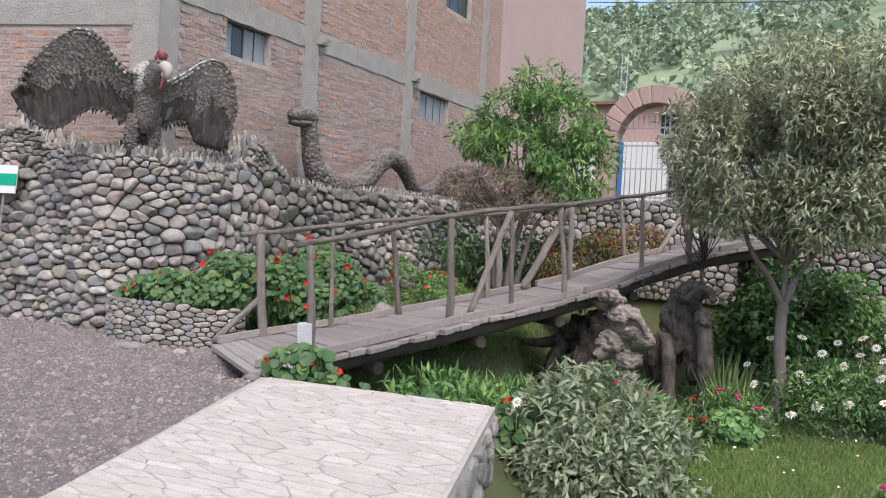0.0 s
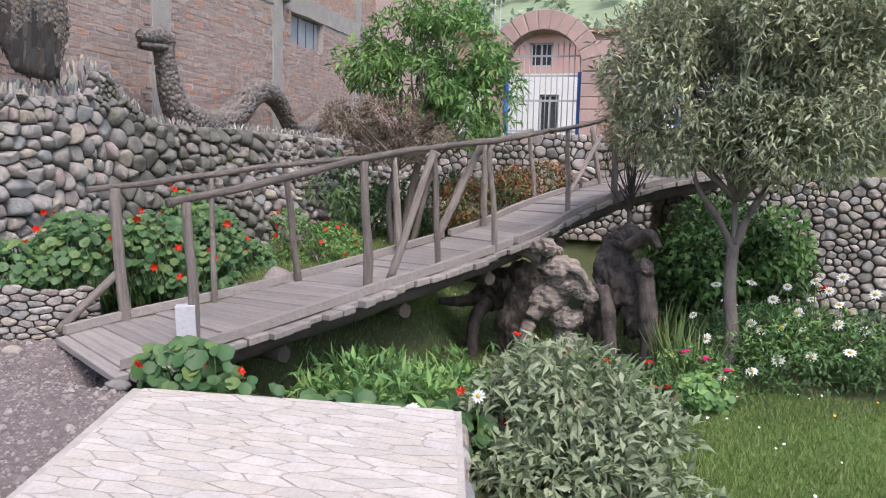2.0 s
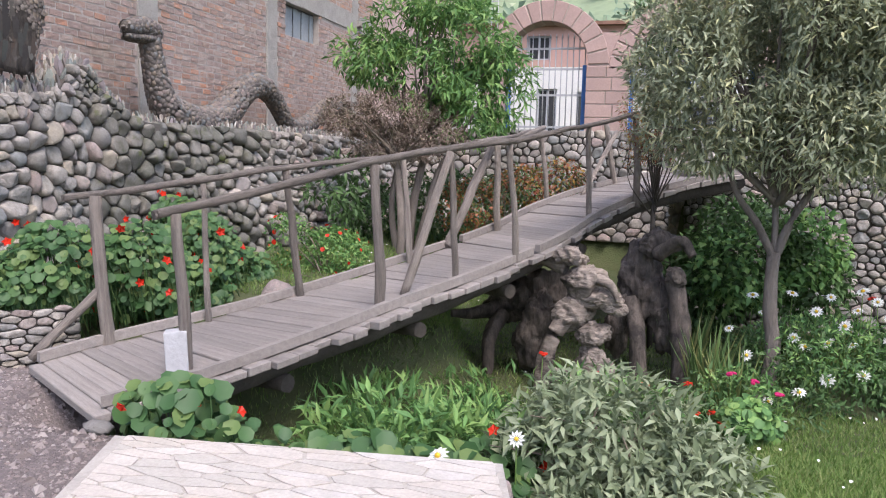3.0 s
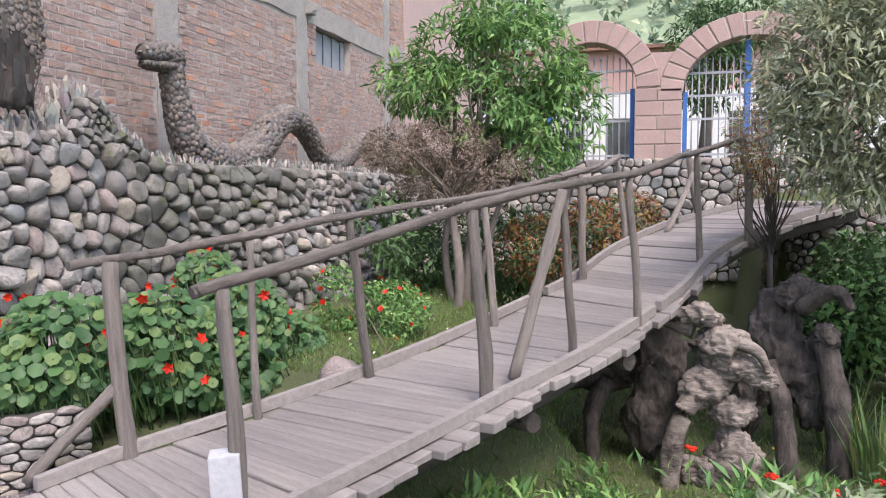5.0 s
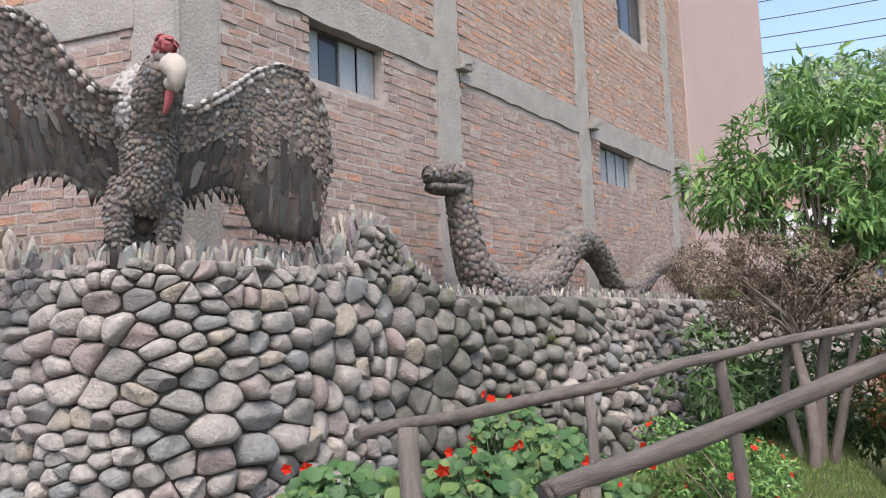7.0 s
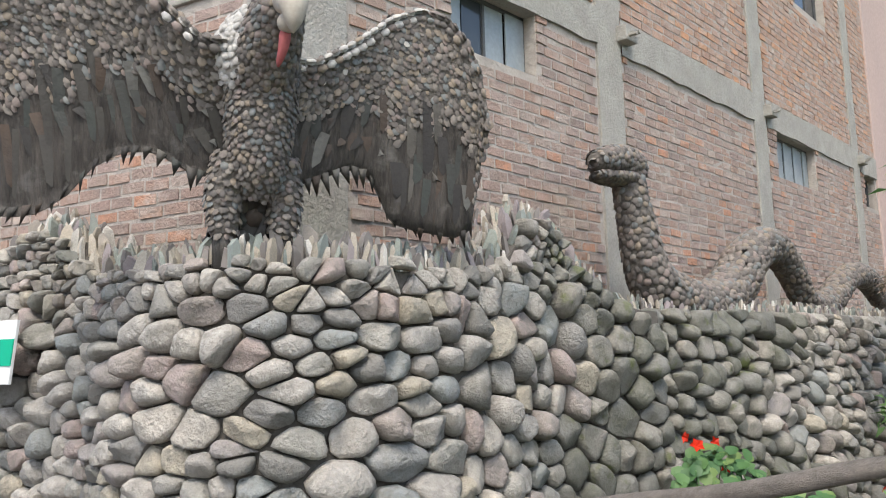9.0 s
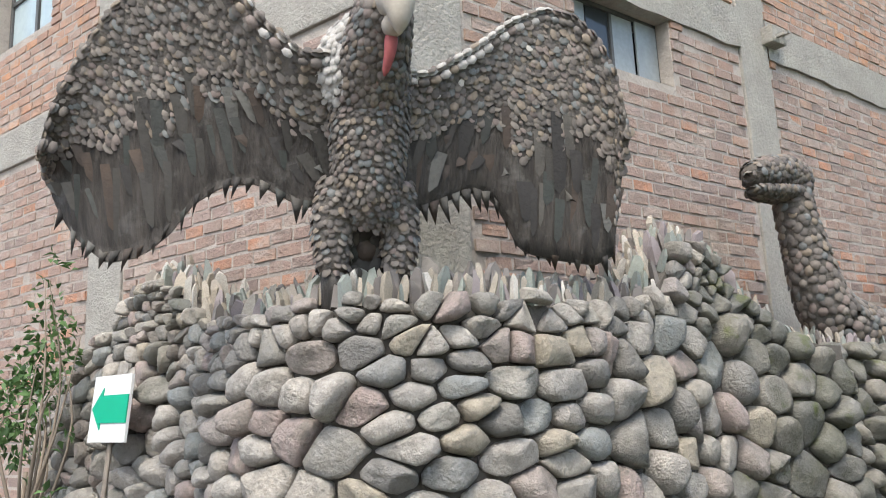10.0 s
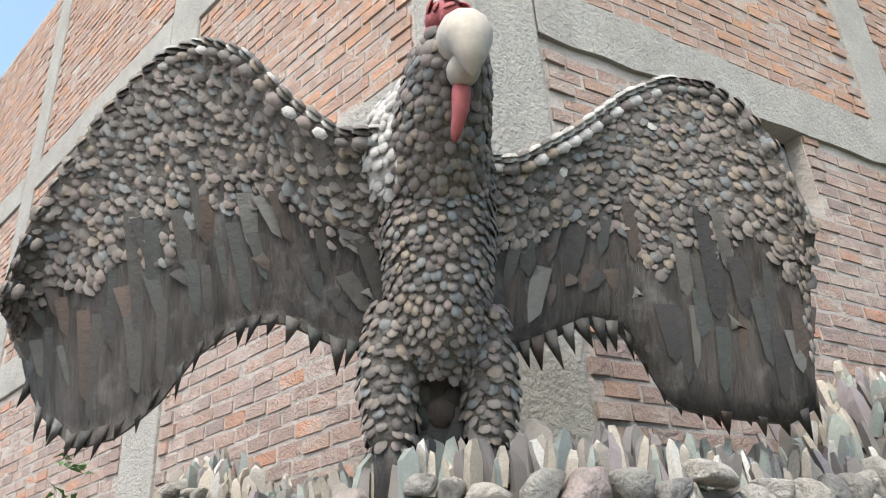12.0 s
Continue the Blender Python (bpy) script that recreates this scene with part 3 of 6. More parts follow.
for k, (a, b, z0, z1) in enumerate(W_HOLES):
    win = part("window", bmesh.new(), M_FRAME, building)
    bm = bmesh.new()
    for q in (((a, -.13, z0), (b, -.09, z0 + .025)), ((a, -.13, z1 - .025), (b, -.09, z1)), ((a, -.13, z0), (a + .025, -.09, z1)), ((b - .025, -.13, z0), (b, -.09, z1))):
        box(bm, *q, m_long)
    part("window_frame", bm, M_FRAME, win)
    n = (4, 8, 3, 3, 3)[k]
    for i in range(n):
        p0, p1 = a + (b - a) * i / n, a + (b - a) * (i + 1) / n
        bm = bmesh.new()
        if k == 1 or (k == 0 and i in (0, 2, 3)):
            box(bm, (p0 + .008, -.115 + .012 * (i % 2), z0 + .02), (p1 - .008, -.10 + .012 * (i % 2), z1 - .02), m_long, 0.004)
            part("panel", bm, M_METAL, win)
        else:
            box(bm, (p0 + .008, -.113, z0 + .02), (p1 - .008, -.107, z1 - .02), m_long)
            part("pane", bm, M_PANE, win)
            bm = bmesh.new()
            box(bm, (p1 - .01, -.125, z0 + .02), (p1 + .01, -.095, z1 - .02), m_long)
            part("mullion", bm, M_FRAME, win)
    # near-black slab behind the opening stands in for the unlit room
    bm = bmesh.new()
    box(bm, (a - .05, -.3, z0 - .05), (b + .05, -.24, z1 + .05), m_long)
    part("dark_interior", bm, M_DARK, win)
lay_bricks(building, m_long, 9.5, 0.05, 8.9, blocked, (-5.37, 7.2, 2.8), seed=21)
# plastered part further on
bm = bmesh.new()
box(bm, (WX - 6, 15.89, 0), (WX + 0.02, 21.8, 9.2), None, 0.02)
part("plastered_wing", bm, M_PLASTER, building, "plastered pinkish wing of the building")
# the other face, round the corner
LD = Vector((-0.966, -0.259, 0)).normalized()
LN = Vector((0.259, -0.966, 0)).normalized()
L_HOLES = [(3.25, 4.15, 4.20, 5.06)]
L_COLS = [(-0.02, 0.30), (2.2, 2.57), (4.9, 5.2), (7.6, 7.9)]
L_BELT = [(3.22, 3.50), (5.07, 5.35)]
core2, m_left = grid_wall(building, (WX, 6.37, 0), LD, LN, 11.0, 0.0, 7.6, L_HOLES, 0.22, M_JOINT)
for a, b in L_COLS:
    bm = bmesh.new()
    box(bm, (a, -0.05, 0), (b, 0.018, 7.5), m_left, 0.008)
    part("column", bm, M_CONC, building, "rough grey concrete column")
for z0, z1 in L_BELT:
    for (a0, b0), (a1, b1) in zip(L_COLS, L_COLS[1:] + [(11, 11)]):
        bm = bmesh.new()
        box(bm, (b0, -0.05, z0), (a1, 0.022, z1), m_left, 0.01)
        part("belt", bm, M_CONC, building, "rough grey concrete belt course")
for a, b, z0, z1 in L_HOLES:
    win = part("window", bmesh.new(), M_FRAME, building)
    bm = bmesh.new()
    for q in (((a, -.13, z0), (b, -.09, z0 + .04)), ((a, -.13, z1 - .04), (b, -.09, z1)), ((a, -.13, z0), (a + .04, -.09, z1)), ((b - .04, -.13, z0), (b, -.09, z1)), (((a + b) / 2 - .02, -.13, z0), ((a + b) / 2 + .02, -.09, z1)), ((a, -.13, z0 + .45), (b, -.09, z0 + .48))):
        box(bm, *q, m_left)
    part("window_frame", bm, M_FRAME, win)
    for i in range(2):
        bm = bmesh.new()
        box(bm, (a + (b - a) * i / 2 + .03, -.115, z0 + .03), (a + (b - a) * (i + 1) / 2 - .03, -.105, z1 - .03), m_left)
        part("pane", bm, M_PANE_L, win)
lay_bricks(building, m_left, 11.0, 0.05, 7.55, L_HOLES + [(a - 0.02, b + 0.02, 0, 9) for a, b in L_COLS] + [(0, 11, a - .01, b + .01) for a, b in L_BELT], (-5.6, 6.3, 2.8), seed=22)
bm = bmesh.new()
box(bm, (-16, 7.5, 8.9), (WX, 21.8, 9.1))
part("roof", bm, M_CONC, building, "flat grey concrete roof slab")


# ---- footbridge ----
EDGE_L = smooth_path([(-3.56, 5.43, .07), (-3.35, 5.86, .13), (-2.95, 6.4, .22), (-2.57, 7.0, .32), (-2.12, 7.95, .46), (-1.66, 9.4, .63), (-1.36, 10.7, .82), (-.75, 11.7, 1.05), (0.3, 12.4, 1.28)], 200)
EDGE_R = smooth_path([(-2.75, 4.95, .03), (-2.35, 5.3, .13), (-1.9, 5.95, .28), (-1.6, 6.45, .39), (-1.2, 7.2, .52), (-.8, 8.3, .68), (-.5, 9.4, .87), (.1, 10.2, 1.1), (1.0, 11.2, 1.3)], 200)
bridge = thing("footbridge", (0, 0, 0), "curved rustic footbridge of weathered grey planks with branch rails", "bridge")


def edge_at(pts, t):
    k = min(max(t, 0), 1) * (len(pts) - 1)
    i = min(int(k), len(pts) - 2)
    return pts[i].lerp(pts[i + 1], k - i)


NPL = 48
for i in range(NPL):
    t0, t1 = i / NPL, (i + 0.965) / NPL
    la, lb, ra, rb = edge_at(EDGE_L, t0), edge_at(EDGE_L, t1), edge_at(EDGE_R, t0), edge_at(EDGE_R, t1)
    over_l, over_r = U(-.02, .06), U(0.05, 0.16)
    dl, dr = (la - ra).normalized(), (ra - la).normalized()
    j = U(-.006, .006)
    c = [la + dl * over_l, ra + dr * over_r, rb + dr * over_r, lb + dl * over_l]
    bm = bmesh.new()
    o = sum(c, Vector()) / 4
    th = 0.045
    top = [bm.verts.new(q - o + Vector((0, 0, j + U(-.004, .004)))) for q in c]
    bot = [bm.verts.new(q - o - Vector((0, 0, th))) for q in c]
    bm.faces.new(top)
    bm.faces.new(bot[::-1])
    for k in range(4):
        bm.faces.new((bot[k], bot[(k + 1) % 4], top[(k + 1) % 4], top[k]))
    bmesh.ops.bevel(bm, geom=bm.edges[:], offset=0.005, segments=1, affect="EDGES")
    bmesh.ops.recalc_face_normals(bm, faces=bm.faces[:])
    ob = part("plank", bm, M_PLANK, bridge)
    ang = math.atan2(dr.y, dr.x)
    ob.data.transform(Matrix.Rotation(-ang, 4, "Z"))
    ob.location, ob.rotation_euler = o, (0, 0, ang)


def limb(name, pts, r0, r1, parent, mat=M_WOOD, n=9, knots=14, rough=0.1, wob=0.012, label=""):
    """A debarked branch from its first to its last point; the mesh lies along its own z, so that the grain runs along it."""
    p = smooth_path(pts, knots) if len(pts) > 2 else [Vector(pts[0]).lerp(Vector(pts[1]), i / (knots - 1)) for i in range(knots)]
    sd = U(0, 50)
    p = [q + wob * Vector((noise.noise(q * 2.3 + Vector((sd, 0, 0))), noise.noise(q * 2.3 + Vector((0, sd, 0))), 0.6 * noise.noise(q * 2.3 + Vector((0, 0, sd))))) * (0.3 if i in (0, len(p) - 1) else 1) for i, q in enumerate(p)]
    o = p[0].copy()
    q = (p[-1] - o).to_track_quat("Z", "Y")
    inv = q.to_matrix().to_4x4().inverted()
    bm = bmesh.new()
    tube(bm, [inv @ (v - o) for v in p], [r0 + (r1 - r0) * i / (knots - 1) for i in range(knots)], n, rough, sd)
    ob = part(name, bm, mat, parent, label)
    ob.location, ob.rotation_mode = o, "QUATERNION"
    ob.rotation_quaternion = q
    return ob


# posts: foot, head, radius
POSTS = [((-3.34, 5.86, .05), (-3.47, 5.93, 1.06), .05), ((-2.47, 5.40, .02), (-2.54, 5.42, 1.02), .037), ((-2.93, 6.36, .12), (-2.93, 6.3, 1.15), .024), ((-2.53, 6.96, .22), (-2.62, 6.88, 1.24), .034),
         ((-1.69, 6.38, .32), (-1.82, 6.56, 1.30), .040), ((-1.36, 6.98, .42), (-1.44, 7.08, 1.40), .028), ((-1.03, 7.6, .50), (-1.1, 7.52, 1.48), .028), ((-2.0, 7.95, .38), (-2.1, 8.0, 1.36), .032),
         ((-1.57, 9.45, .56), (-1.58, 9.42, 1.54), .04), ((-.62, 9.15, .68), (-.67, 9.15, 1.68), .03), ((-1.3, 11.12, .75), (-1.4, 11.08, 1.70), .034), ((-.22, 9.76, .92), (-.27, 9.74, 1.82), .04), ((-.55, 11.85, 1.0), (-.7, 11.8, 1.85), .04), ((.7, 10.9, 1.2), (.66, 10.9, 2.1), .04)]
for a, b, r in POSTS:
    limb("post", [a, b], r * 0.92, r * 0.78, bridge, wob=0.02)
limb("handrail", [(-3.58, 5.77, 1.05), (-3.47, 5.93, 1.08), (-2.92, 6.3, 1.18), (-2.62, 6.87, 1.26), (-2.08, 8.0, 1.38), (-1.6, 9.42, 1.56), (-1.41, 11.1, 1.74)], .024, .019, bridge, knots=40, wob=0.03)
limb("handrail", [(-2.62, 5.33, 1.01), (-2.54, 5.42, 1.04), (-2.2, 6.0, 1.16), (-1.82, 6.56, 1.33), (-1.44, 7.09, 1.43), (-1.1, 7.52, 1.50), (-.67, 9.16, 1.70), (-.25, 9.8, 1.86)], .028, .022, bridge, knots=44, wob=0.03)
limb("handrail", [(-1.72, 9.0, 1.52), (-1.5, 10.2, 1.62), (-1.38, 11.15, 1.76)], .03, .03, bridge, knots=14)
limb("handrail", [(-.3, 9.7, 1.80), (.2, 10.4, 1.98), (.8, 11.0, 2.12)], .03, .026, bridge, knots=14)
limb("brace", [(-1.86, 8.6, .55), (-1.68, 9.75, 1.58)], .045, .04, bridge)
limb("brace", [(-1.62, 6.62, .44), (-1.43, 7.03, 1.40)], .032, .028, bridge)
limb("brace", [(-3.7, 5.6, .06), (-3.4, 5.9, .5)], .03, .03, bridge)
limb("brace", [(-.9, 11.2, .95), (-.55, 11.75, 1.75)], .03, .026, bridge)
# edge poles lying on the planks and beams below
for pts, off in ((EDGE_L, 0.008), (EDGE_R, 0.008)):
    for a, b in ((3, 60), (58, 118), (116, 175), (173, 199)):
        bm = bmesh.new()
        ring = None
        for k in range(a, b, 4):
            d = (pts[min(k + 1, 199)] - pts[max(k - 1, 0)]).normalized()
            sd = Vector((d.y, -d.x, 0)).normalized() * .022
            c = pts[k] + Vector((0, 0, off))
            nxt = [bm.verts.new(c + q) for q in (-sd, sd, sd + Vector((0, 0, .06)), -sd + Vector((0, 0, .06)))]
            if ring:
                for q in range(4):
                    bm.faces.new((ring[q], ring[(q + 1) % 4], nxt[(q + 1) % 4], nxt[q]))
            else:
                bm.faces.new(nxt)
            ring = nxt
        bm.faces.new(ring[::-1])
        bmesh.ops.recalc_face_normals(bm, faces=bm.faces[:])
        part("edge_board", bm, M_PLANK, bridge)
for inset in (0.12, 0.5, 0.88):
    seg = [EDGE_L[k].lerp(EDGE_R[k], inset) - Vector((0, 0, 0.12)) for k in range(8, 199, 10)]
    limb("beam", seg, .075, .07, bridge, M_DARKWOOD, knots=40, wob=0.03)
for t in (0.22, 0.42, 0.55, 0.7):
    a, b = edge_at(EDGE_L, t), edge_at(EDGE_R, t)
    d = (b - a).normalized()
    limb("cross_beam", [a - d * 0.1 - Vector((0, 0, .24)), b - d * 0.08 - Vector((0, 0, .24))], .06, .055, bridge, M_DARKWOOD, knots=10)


# ---- statues, each one mesh ----
def scale_on(V, F, MI, c, nrm, up, w, h, d, mi, n=6):
    """One pebble set into the surface."""
    nrm = nrm.normalized()
    r = up.cross(nrm)
    if r.length < 1e-3:
        r = Vector((1, 0, 0)).cross(nrm)
    r.normalize()
    u = nrm.cross(r)
    o = len(V)
    for k, out in ((1.0, -0.3), (0.8, 0.55)):
        for i in range(n):
            an = 2 * math.pi * i / n
            V.append(c + r * (math.cos(an) * w * k) + u * (math.sin(an) * h * k) + nrm * d * out)
    V.append(c + nrm * d)
    for i in range(n):
        F.append((o + i, o + (i + 1) % n, o + n + (i + 1) % n, o + n + i))
        F.append((o + n + i, o + n + (i + 1) % n, o + 2 * n))
        MI.extend((mi, mi))


def ring_body(V, F, MI, pts, radii, pebble, mi, mi_core, rng, flat=1.0, skip=None, lap=0.0):
    """A round body along points, covered in rows of pebbles."""
    n = 14
    rings, o = [], len(V)
    pts = [Vector(p) for p in pts]
    dist = 0.0
    L = 0.0
    for i, p in enumerate(pts):
        d = (pts[min(i + 1, len(pts) - 1)] - pts[max(i - 1, 0)]).normalized()
        a = d.cross(Vector((0, 1, 0.1) if abs(d.y) < 0.8 else (1, 0, 0.1))).normalized()
        b = d.cross(a)
        rings.append((p, d, a, b))
        for k in range(n):
            an = 2 * math.pi * k / n
            V.append(p + (a * math.cos(an) * flat + b * math.sin(an)) * radii[i] * 0.95)
    for i in range(len(pts) - 1):
        for k in range(n):
            F.append((o + i * n + k, o + i * n + (k + 1) % n, o + (i + 1) * n + (k + 1) % n, o + (i + 1) * n + k))
            MI.append(mi_core)
    F.append(tuple(o + k for k in range(n))[::-1])
    F.append(tuple(o + (len(pts) - 1) * n + k for k in range(n)))
    MI.extend((mi_core, mi_core))
    lens = np.concatenate([[0], np.cumsum([(q - p).length for p, q in zip(pts, pts[1:])])])
    s, row = 0.0, 0
    while pebble < 0.2 and s < lens[-1]:
        i = min(int(np.searchsorted(lens, s, side="right")) - 1, len(pts) - 2)
        f = (s - lens[i]) / max(1e-6, lens[i + 1] - lens[i])
        p = rings[i][0].lerp(rings[i + 1][0], f)
        a, b = rings[i][2].lerp(rings[i + 1][2], f).normalized(), rings[i][3].lerp(rings[i + 1][3], f).normalized()
        d = rings[i][1].lerp(rings[i + 1][1], f).normalized()
        r = radii[i] + (radii[i + 1] - radii[i]) * f
        m = max(5, int(2 * math.pi * r / (pebble * 1.75)))
        for k in range(m):
            an = 2 * math.pi * (k + 0.5 * (row % 2) + rng.uniform(-.35, .35)) / m
            nr = a * math.cos(an) + b * math.sin(an)
            c = p + (a * math.cos(an) * flat + b * math.sin(an)) * r * 0.96 + d * rng.uniform(-.75, .75) * pebble
            if skip and skip(c):
                continue
            q = pebble * rng.uniform(0.82, 1.18)
            # the lower rim of each piece stands proud of the next, like a shingle
            scale_on(V, F, MI, c, nr + d * (lap + rng.uniform(-.16, .16)) + a * rng.uniform(-.16, .16), d + a * rng.uniform(-.5, .5), q * rng.uniform(.72, 1.1), q * rng.uniform(0.85, 1.3), q * rng.uniform(.18, .36), mi, 7)
        s += pebble * 1.5
        row += 1


def snake():
    rng = np.random.default_rng(4)
    V, F, MI = [], [], []
    x = -4.95
    pts = smooth_path([(x, 8.60, 2.50), (x, 8.585, 2.38), (x, 8.64, 2.18), (x, 8.71, 1.97), (x, 8.84, 1.80), (x, 9.15, 1.71), (x, 9.55, 1.69), (x, 9.95, 1.83), (x, 10.25, 2.04), (x, 10.55, 2.19), (x, 10.85, 2.21), (x, 11.1, 2.12), (x, 11.32, 1.96), (x, 11.5, 1.80), (x, 11.8, 1.73), (x, 12.2, 1.82), (x, 12.6, 2.0), (x, 13.0, 2.10), (x, 13.5, 2.06), (x, 13.9, 1.85), (x, 14.3, 1.70)], 110)
    rad = list(np.interp(np.linspace(0, 1, 110), [0, .05, .1, .16, .21, .3, .36, .45, .55, .65, .75, .9, 1], [.10, .105, .118, .142, .175, .185, .185, .16, .125, .11, .135, .125, .06]))
    ring_body(V, F, MI, pts, rad, 0.027, 0, 1, rng, skip=lambda c: c.z < 1.62, lap=-.3)
    # flat-bottomed head with a parted mouth
    head = smooth_path([(x, 8.19, 2.505), (x, 8.235, 2.52), (x, 8.34, 2.545), (x, 8.47, 2.56), (x, 8.58, 2.545), (x, 8.66, 2.49)], 22)
    ring_body(V, F, MI, head, list(np.interp(np.linspace(0, 1, 22), [0, .08, .25, .55, .8, .95, 1], [.03, .065, .095, .118, .12, .10, .07])), 0.021, 0, 1, rng, flat=.85)
    ring_body(V, F, MI, smooth_path([(x, 8.20, 2.435), (x, 8.32, 2.437), (x, 8.48, 2.45), (x, 8.60, 2.46)], 14), list(np.interp(np.linspace(0, 1, 14), [0, .12, .6, 1], [.035, .07, .10, .095])), 0.018, 0, 1, rng, flat=.42)
    for sx in (-.09, .09):
        scale_on(V, F, MI, Vector((x + sx, 8.33, 2.565)), Vector((sx, -.03, 0.02)), Vector((0, 0, 1)), .026, .02, .02, 1, 8)
    ob = raw("snake_statue", V, F, [M_STATUE, M_STATUE_CORE], index=MI, smooth=True)
    tagged(ob, "serpent statue covered in small grey pebbles on the terrace wall", "statue")


snake()


def condor():
    rng = np.random.default_rng(9)
    V, F, MI = [], [], []
    u, f, up = Vector((.34, .94, 0)).normalized(), Vector((.94, -.34, 0)).normalized(), Vector((0, 0, 1))
    O = Vector((-5.13, 5.84, 1.745))

    def at(a, z, out):
        return O + (u * a + up * z + f * out) * 0.975
    # body, neck and legs
    ring_body(V, F, MI, smooth_path([at(.12, .30, .03), at(.12, .42, .08), at(.12, .6, .125), at(.12, .74, .14), at(.115, .84, .18), at(.11, .90, .23)], 30), list(np.interp(np.linspace(0, 1, 30), [0, .15, .45, .7, .88, 1], [.08, .12, .143, .148, .130, .105])), 0.0135, 0, 3, rng, lap=.4)
    ring_body(V, F, MI, smooth_path([at(.11, .74, .19), at(.112, .82, .29), at(.118, .885, .36), at(.12, .94, .40)], 14), list(np.interp(np.linspace(0, 1, 14), [0, .5, 1], [.132, .112, .092])), 0.0145, 0, 3, rng, lap=.4)
    ring_body(V, F, MI, smooth_path([at(.085, .72, .13), at(.07, .80, .17), at(.075, .88, .21), at(.09, .94, .26)], 12), [.12, .135, .142, .145, .145, .142, .136, .128, .118, .105, .09, .07], 0.0165, 2, 2, rng, lap=.4)
    ring_body(V, F, MI, smooth_path([at(.115, .86, .37), at(.12, .92, .41), at(.12, .985, .42)], 8), [.075, .088, .092, .09, .085, .075, .058, .035], 0.0165, 0, 3, rng, lap=.3)
    for a in (.005, .238):
        ring_body(V, F, MI, smooth_path([at(a, .13, .02), at(a, .2, .02), at(a, .28, .03), at(a + (.12 - a) * .3, .44, .06)], 18), list(np.interp(np.linspace(0, 1, 18), [0, .1, .6, 1], [.045, .057, .070, .088])), 0.0165, 0, 3, rng, lap=.5)
        ring_body(V, F, MI, [at(a, -.06, .022), at(a, .06, .02), at(a, .15, .02)], [.046, .042, .044], 0.5, 7, 7, rng)
    # tail behind the legs
    ring_body(V, F, MI, smooth_path([at(.12, .40, -.05), at(.12, .2, -.11), at(.12, .02, -.16)], 10), [.12] * 6 + [.14, .16, .175, .18], 0.04, 1, 1, rng, lap=.3)
    # hooked beak, comb and hanging wattle
    ring_body(V, F, MI, smooth_path([at(.122, .905, .43), at(.128, .91, .50), at(.13, .875, .545), at(.13, .82, .555), at(.13, .77, .545)], 22), list(np.interp(np.linspace(0, 1, 22), [0, .3, .55, .8, .93, 1], [.052, .06, .052, .032, .016, .003])), 0.5, 4, 4, rng)
    ring_body(V, F, MI, smooth_path([at(.125, .835, .46), at(.128, .825, .51), at(.13, .815, .535)], 8), [.03, .036, .038, .036, .032, .026, .018, .008], 0.5, 4, 4, rng)
    ring_body(V, F, MI, smooth_path([at(.12, .96, .36), at(.12, 1.035, .41), at(.125, 1.0, .475)], 10), [.03, .042, .05, .052, .052, .05, .047, .04, .03, .018], 0.02, 5, 5, rng)
    ring_body(V, F, MI, smooth_path([at(.125, .815, .47), at(.12, .75, .46), at(.11, .69, .42)], 10), [.014, .02, .022, .021, .02, .018, .016, .014, .011, .004], 0.5, 5, 5, rng)

    # wings: upper edge and lower edge as share of the span, bowed forward at the top
    def wing(sign, span, upper, lower, sweep, base, bow):
        nu, nz = 26, 16
        o = len(V)
        xs = [p[0] for p in upper]
        grid = {}
        for side, thick in ((0, 0.035), (1, -0.035)):
            for i in range(nu + 1):
                t = i / nu
                zu = float(np.interp(t, xs, [p[1] for p in upper]))
                zl = float(np.interp(t, [p[0] for p in lower], [p[1] for p in lower]))
                for k in range(nz + 1):
                    w = k / nz
                    z = zl + (zu - zl) * w
                    out = 0.02 + sweep * t * t + bow * w * w - 0.05 * math.sin(math.pi * t) + thick * (1 - 0.8 * abs(2 * w - 1) ** 6)
                    V.append(at(base + sign * span * t, z, out))
                    grid[side, i, k] = len(V) - 1
        for i in range(nu):
            for k in range(nz):
                for side in (0, 1):
                    q = (grid[side, i, k], grid[side, i + 1, k], grid[side, i + 1, k + 1], grid[side, i, k + 1])
                    F.append(q if (side == 0) == (sign > 0) else q[::-1])
                    MI.append(7 if k < nz * 0.55 else 3)
            for k in (0, nz):
                F.append((grid[0, i, k], grid[1, i, k], grid[1, i + 1, k], grid[0, i + 1, k]))
                MI.append(3)
        for i in (0, nu):
            for k in range(nz):
                F.append((grid[0, i, k], grid[1, i, k], grid[1, i, k + 1], grid[0, i, k + 1]))
                MI.append(3)

        def surf(t, w, side):
            i, k = min(t * nu, nu - 1e-6), min(w * nz, nz - 1e-6)
            i0, k0 = int(i), int(k)
            a = V[grid[side, i0, k0]].lerp(V[grid[side, i0 + 1, k0]], i - i0)
            b = V[grid[side, i0, k0 + 1]].lerp(V[grid[side, i0 + 1, k0 + 1]], i - i0)
            return a.lerp(b, k - k0)
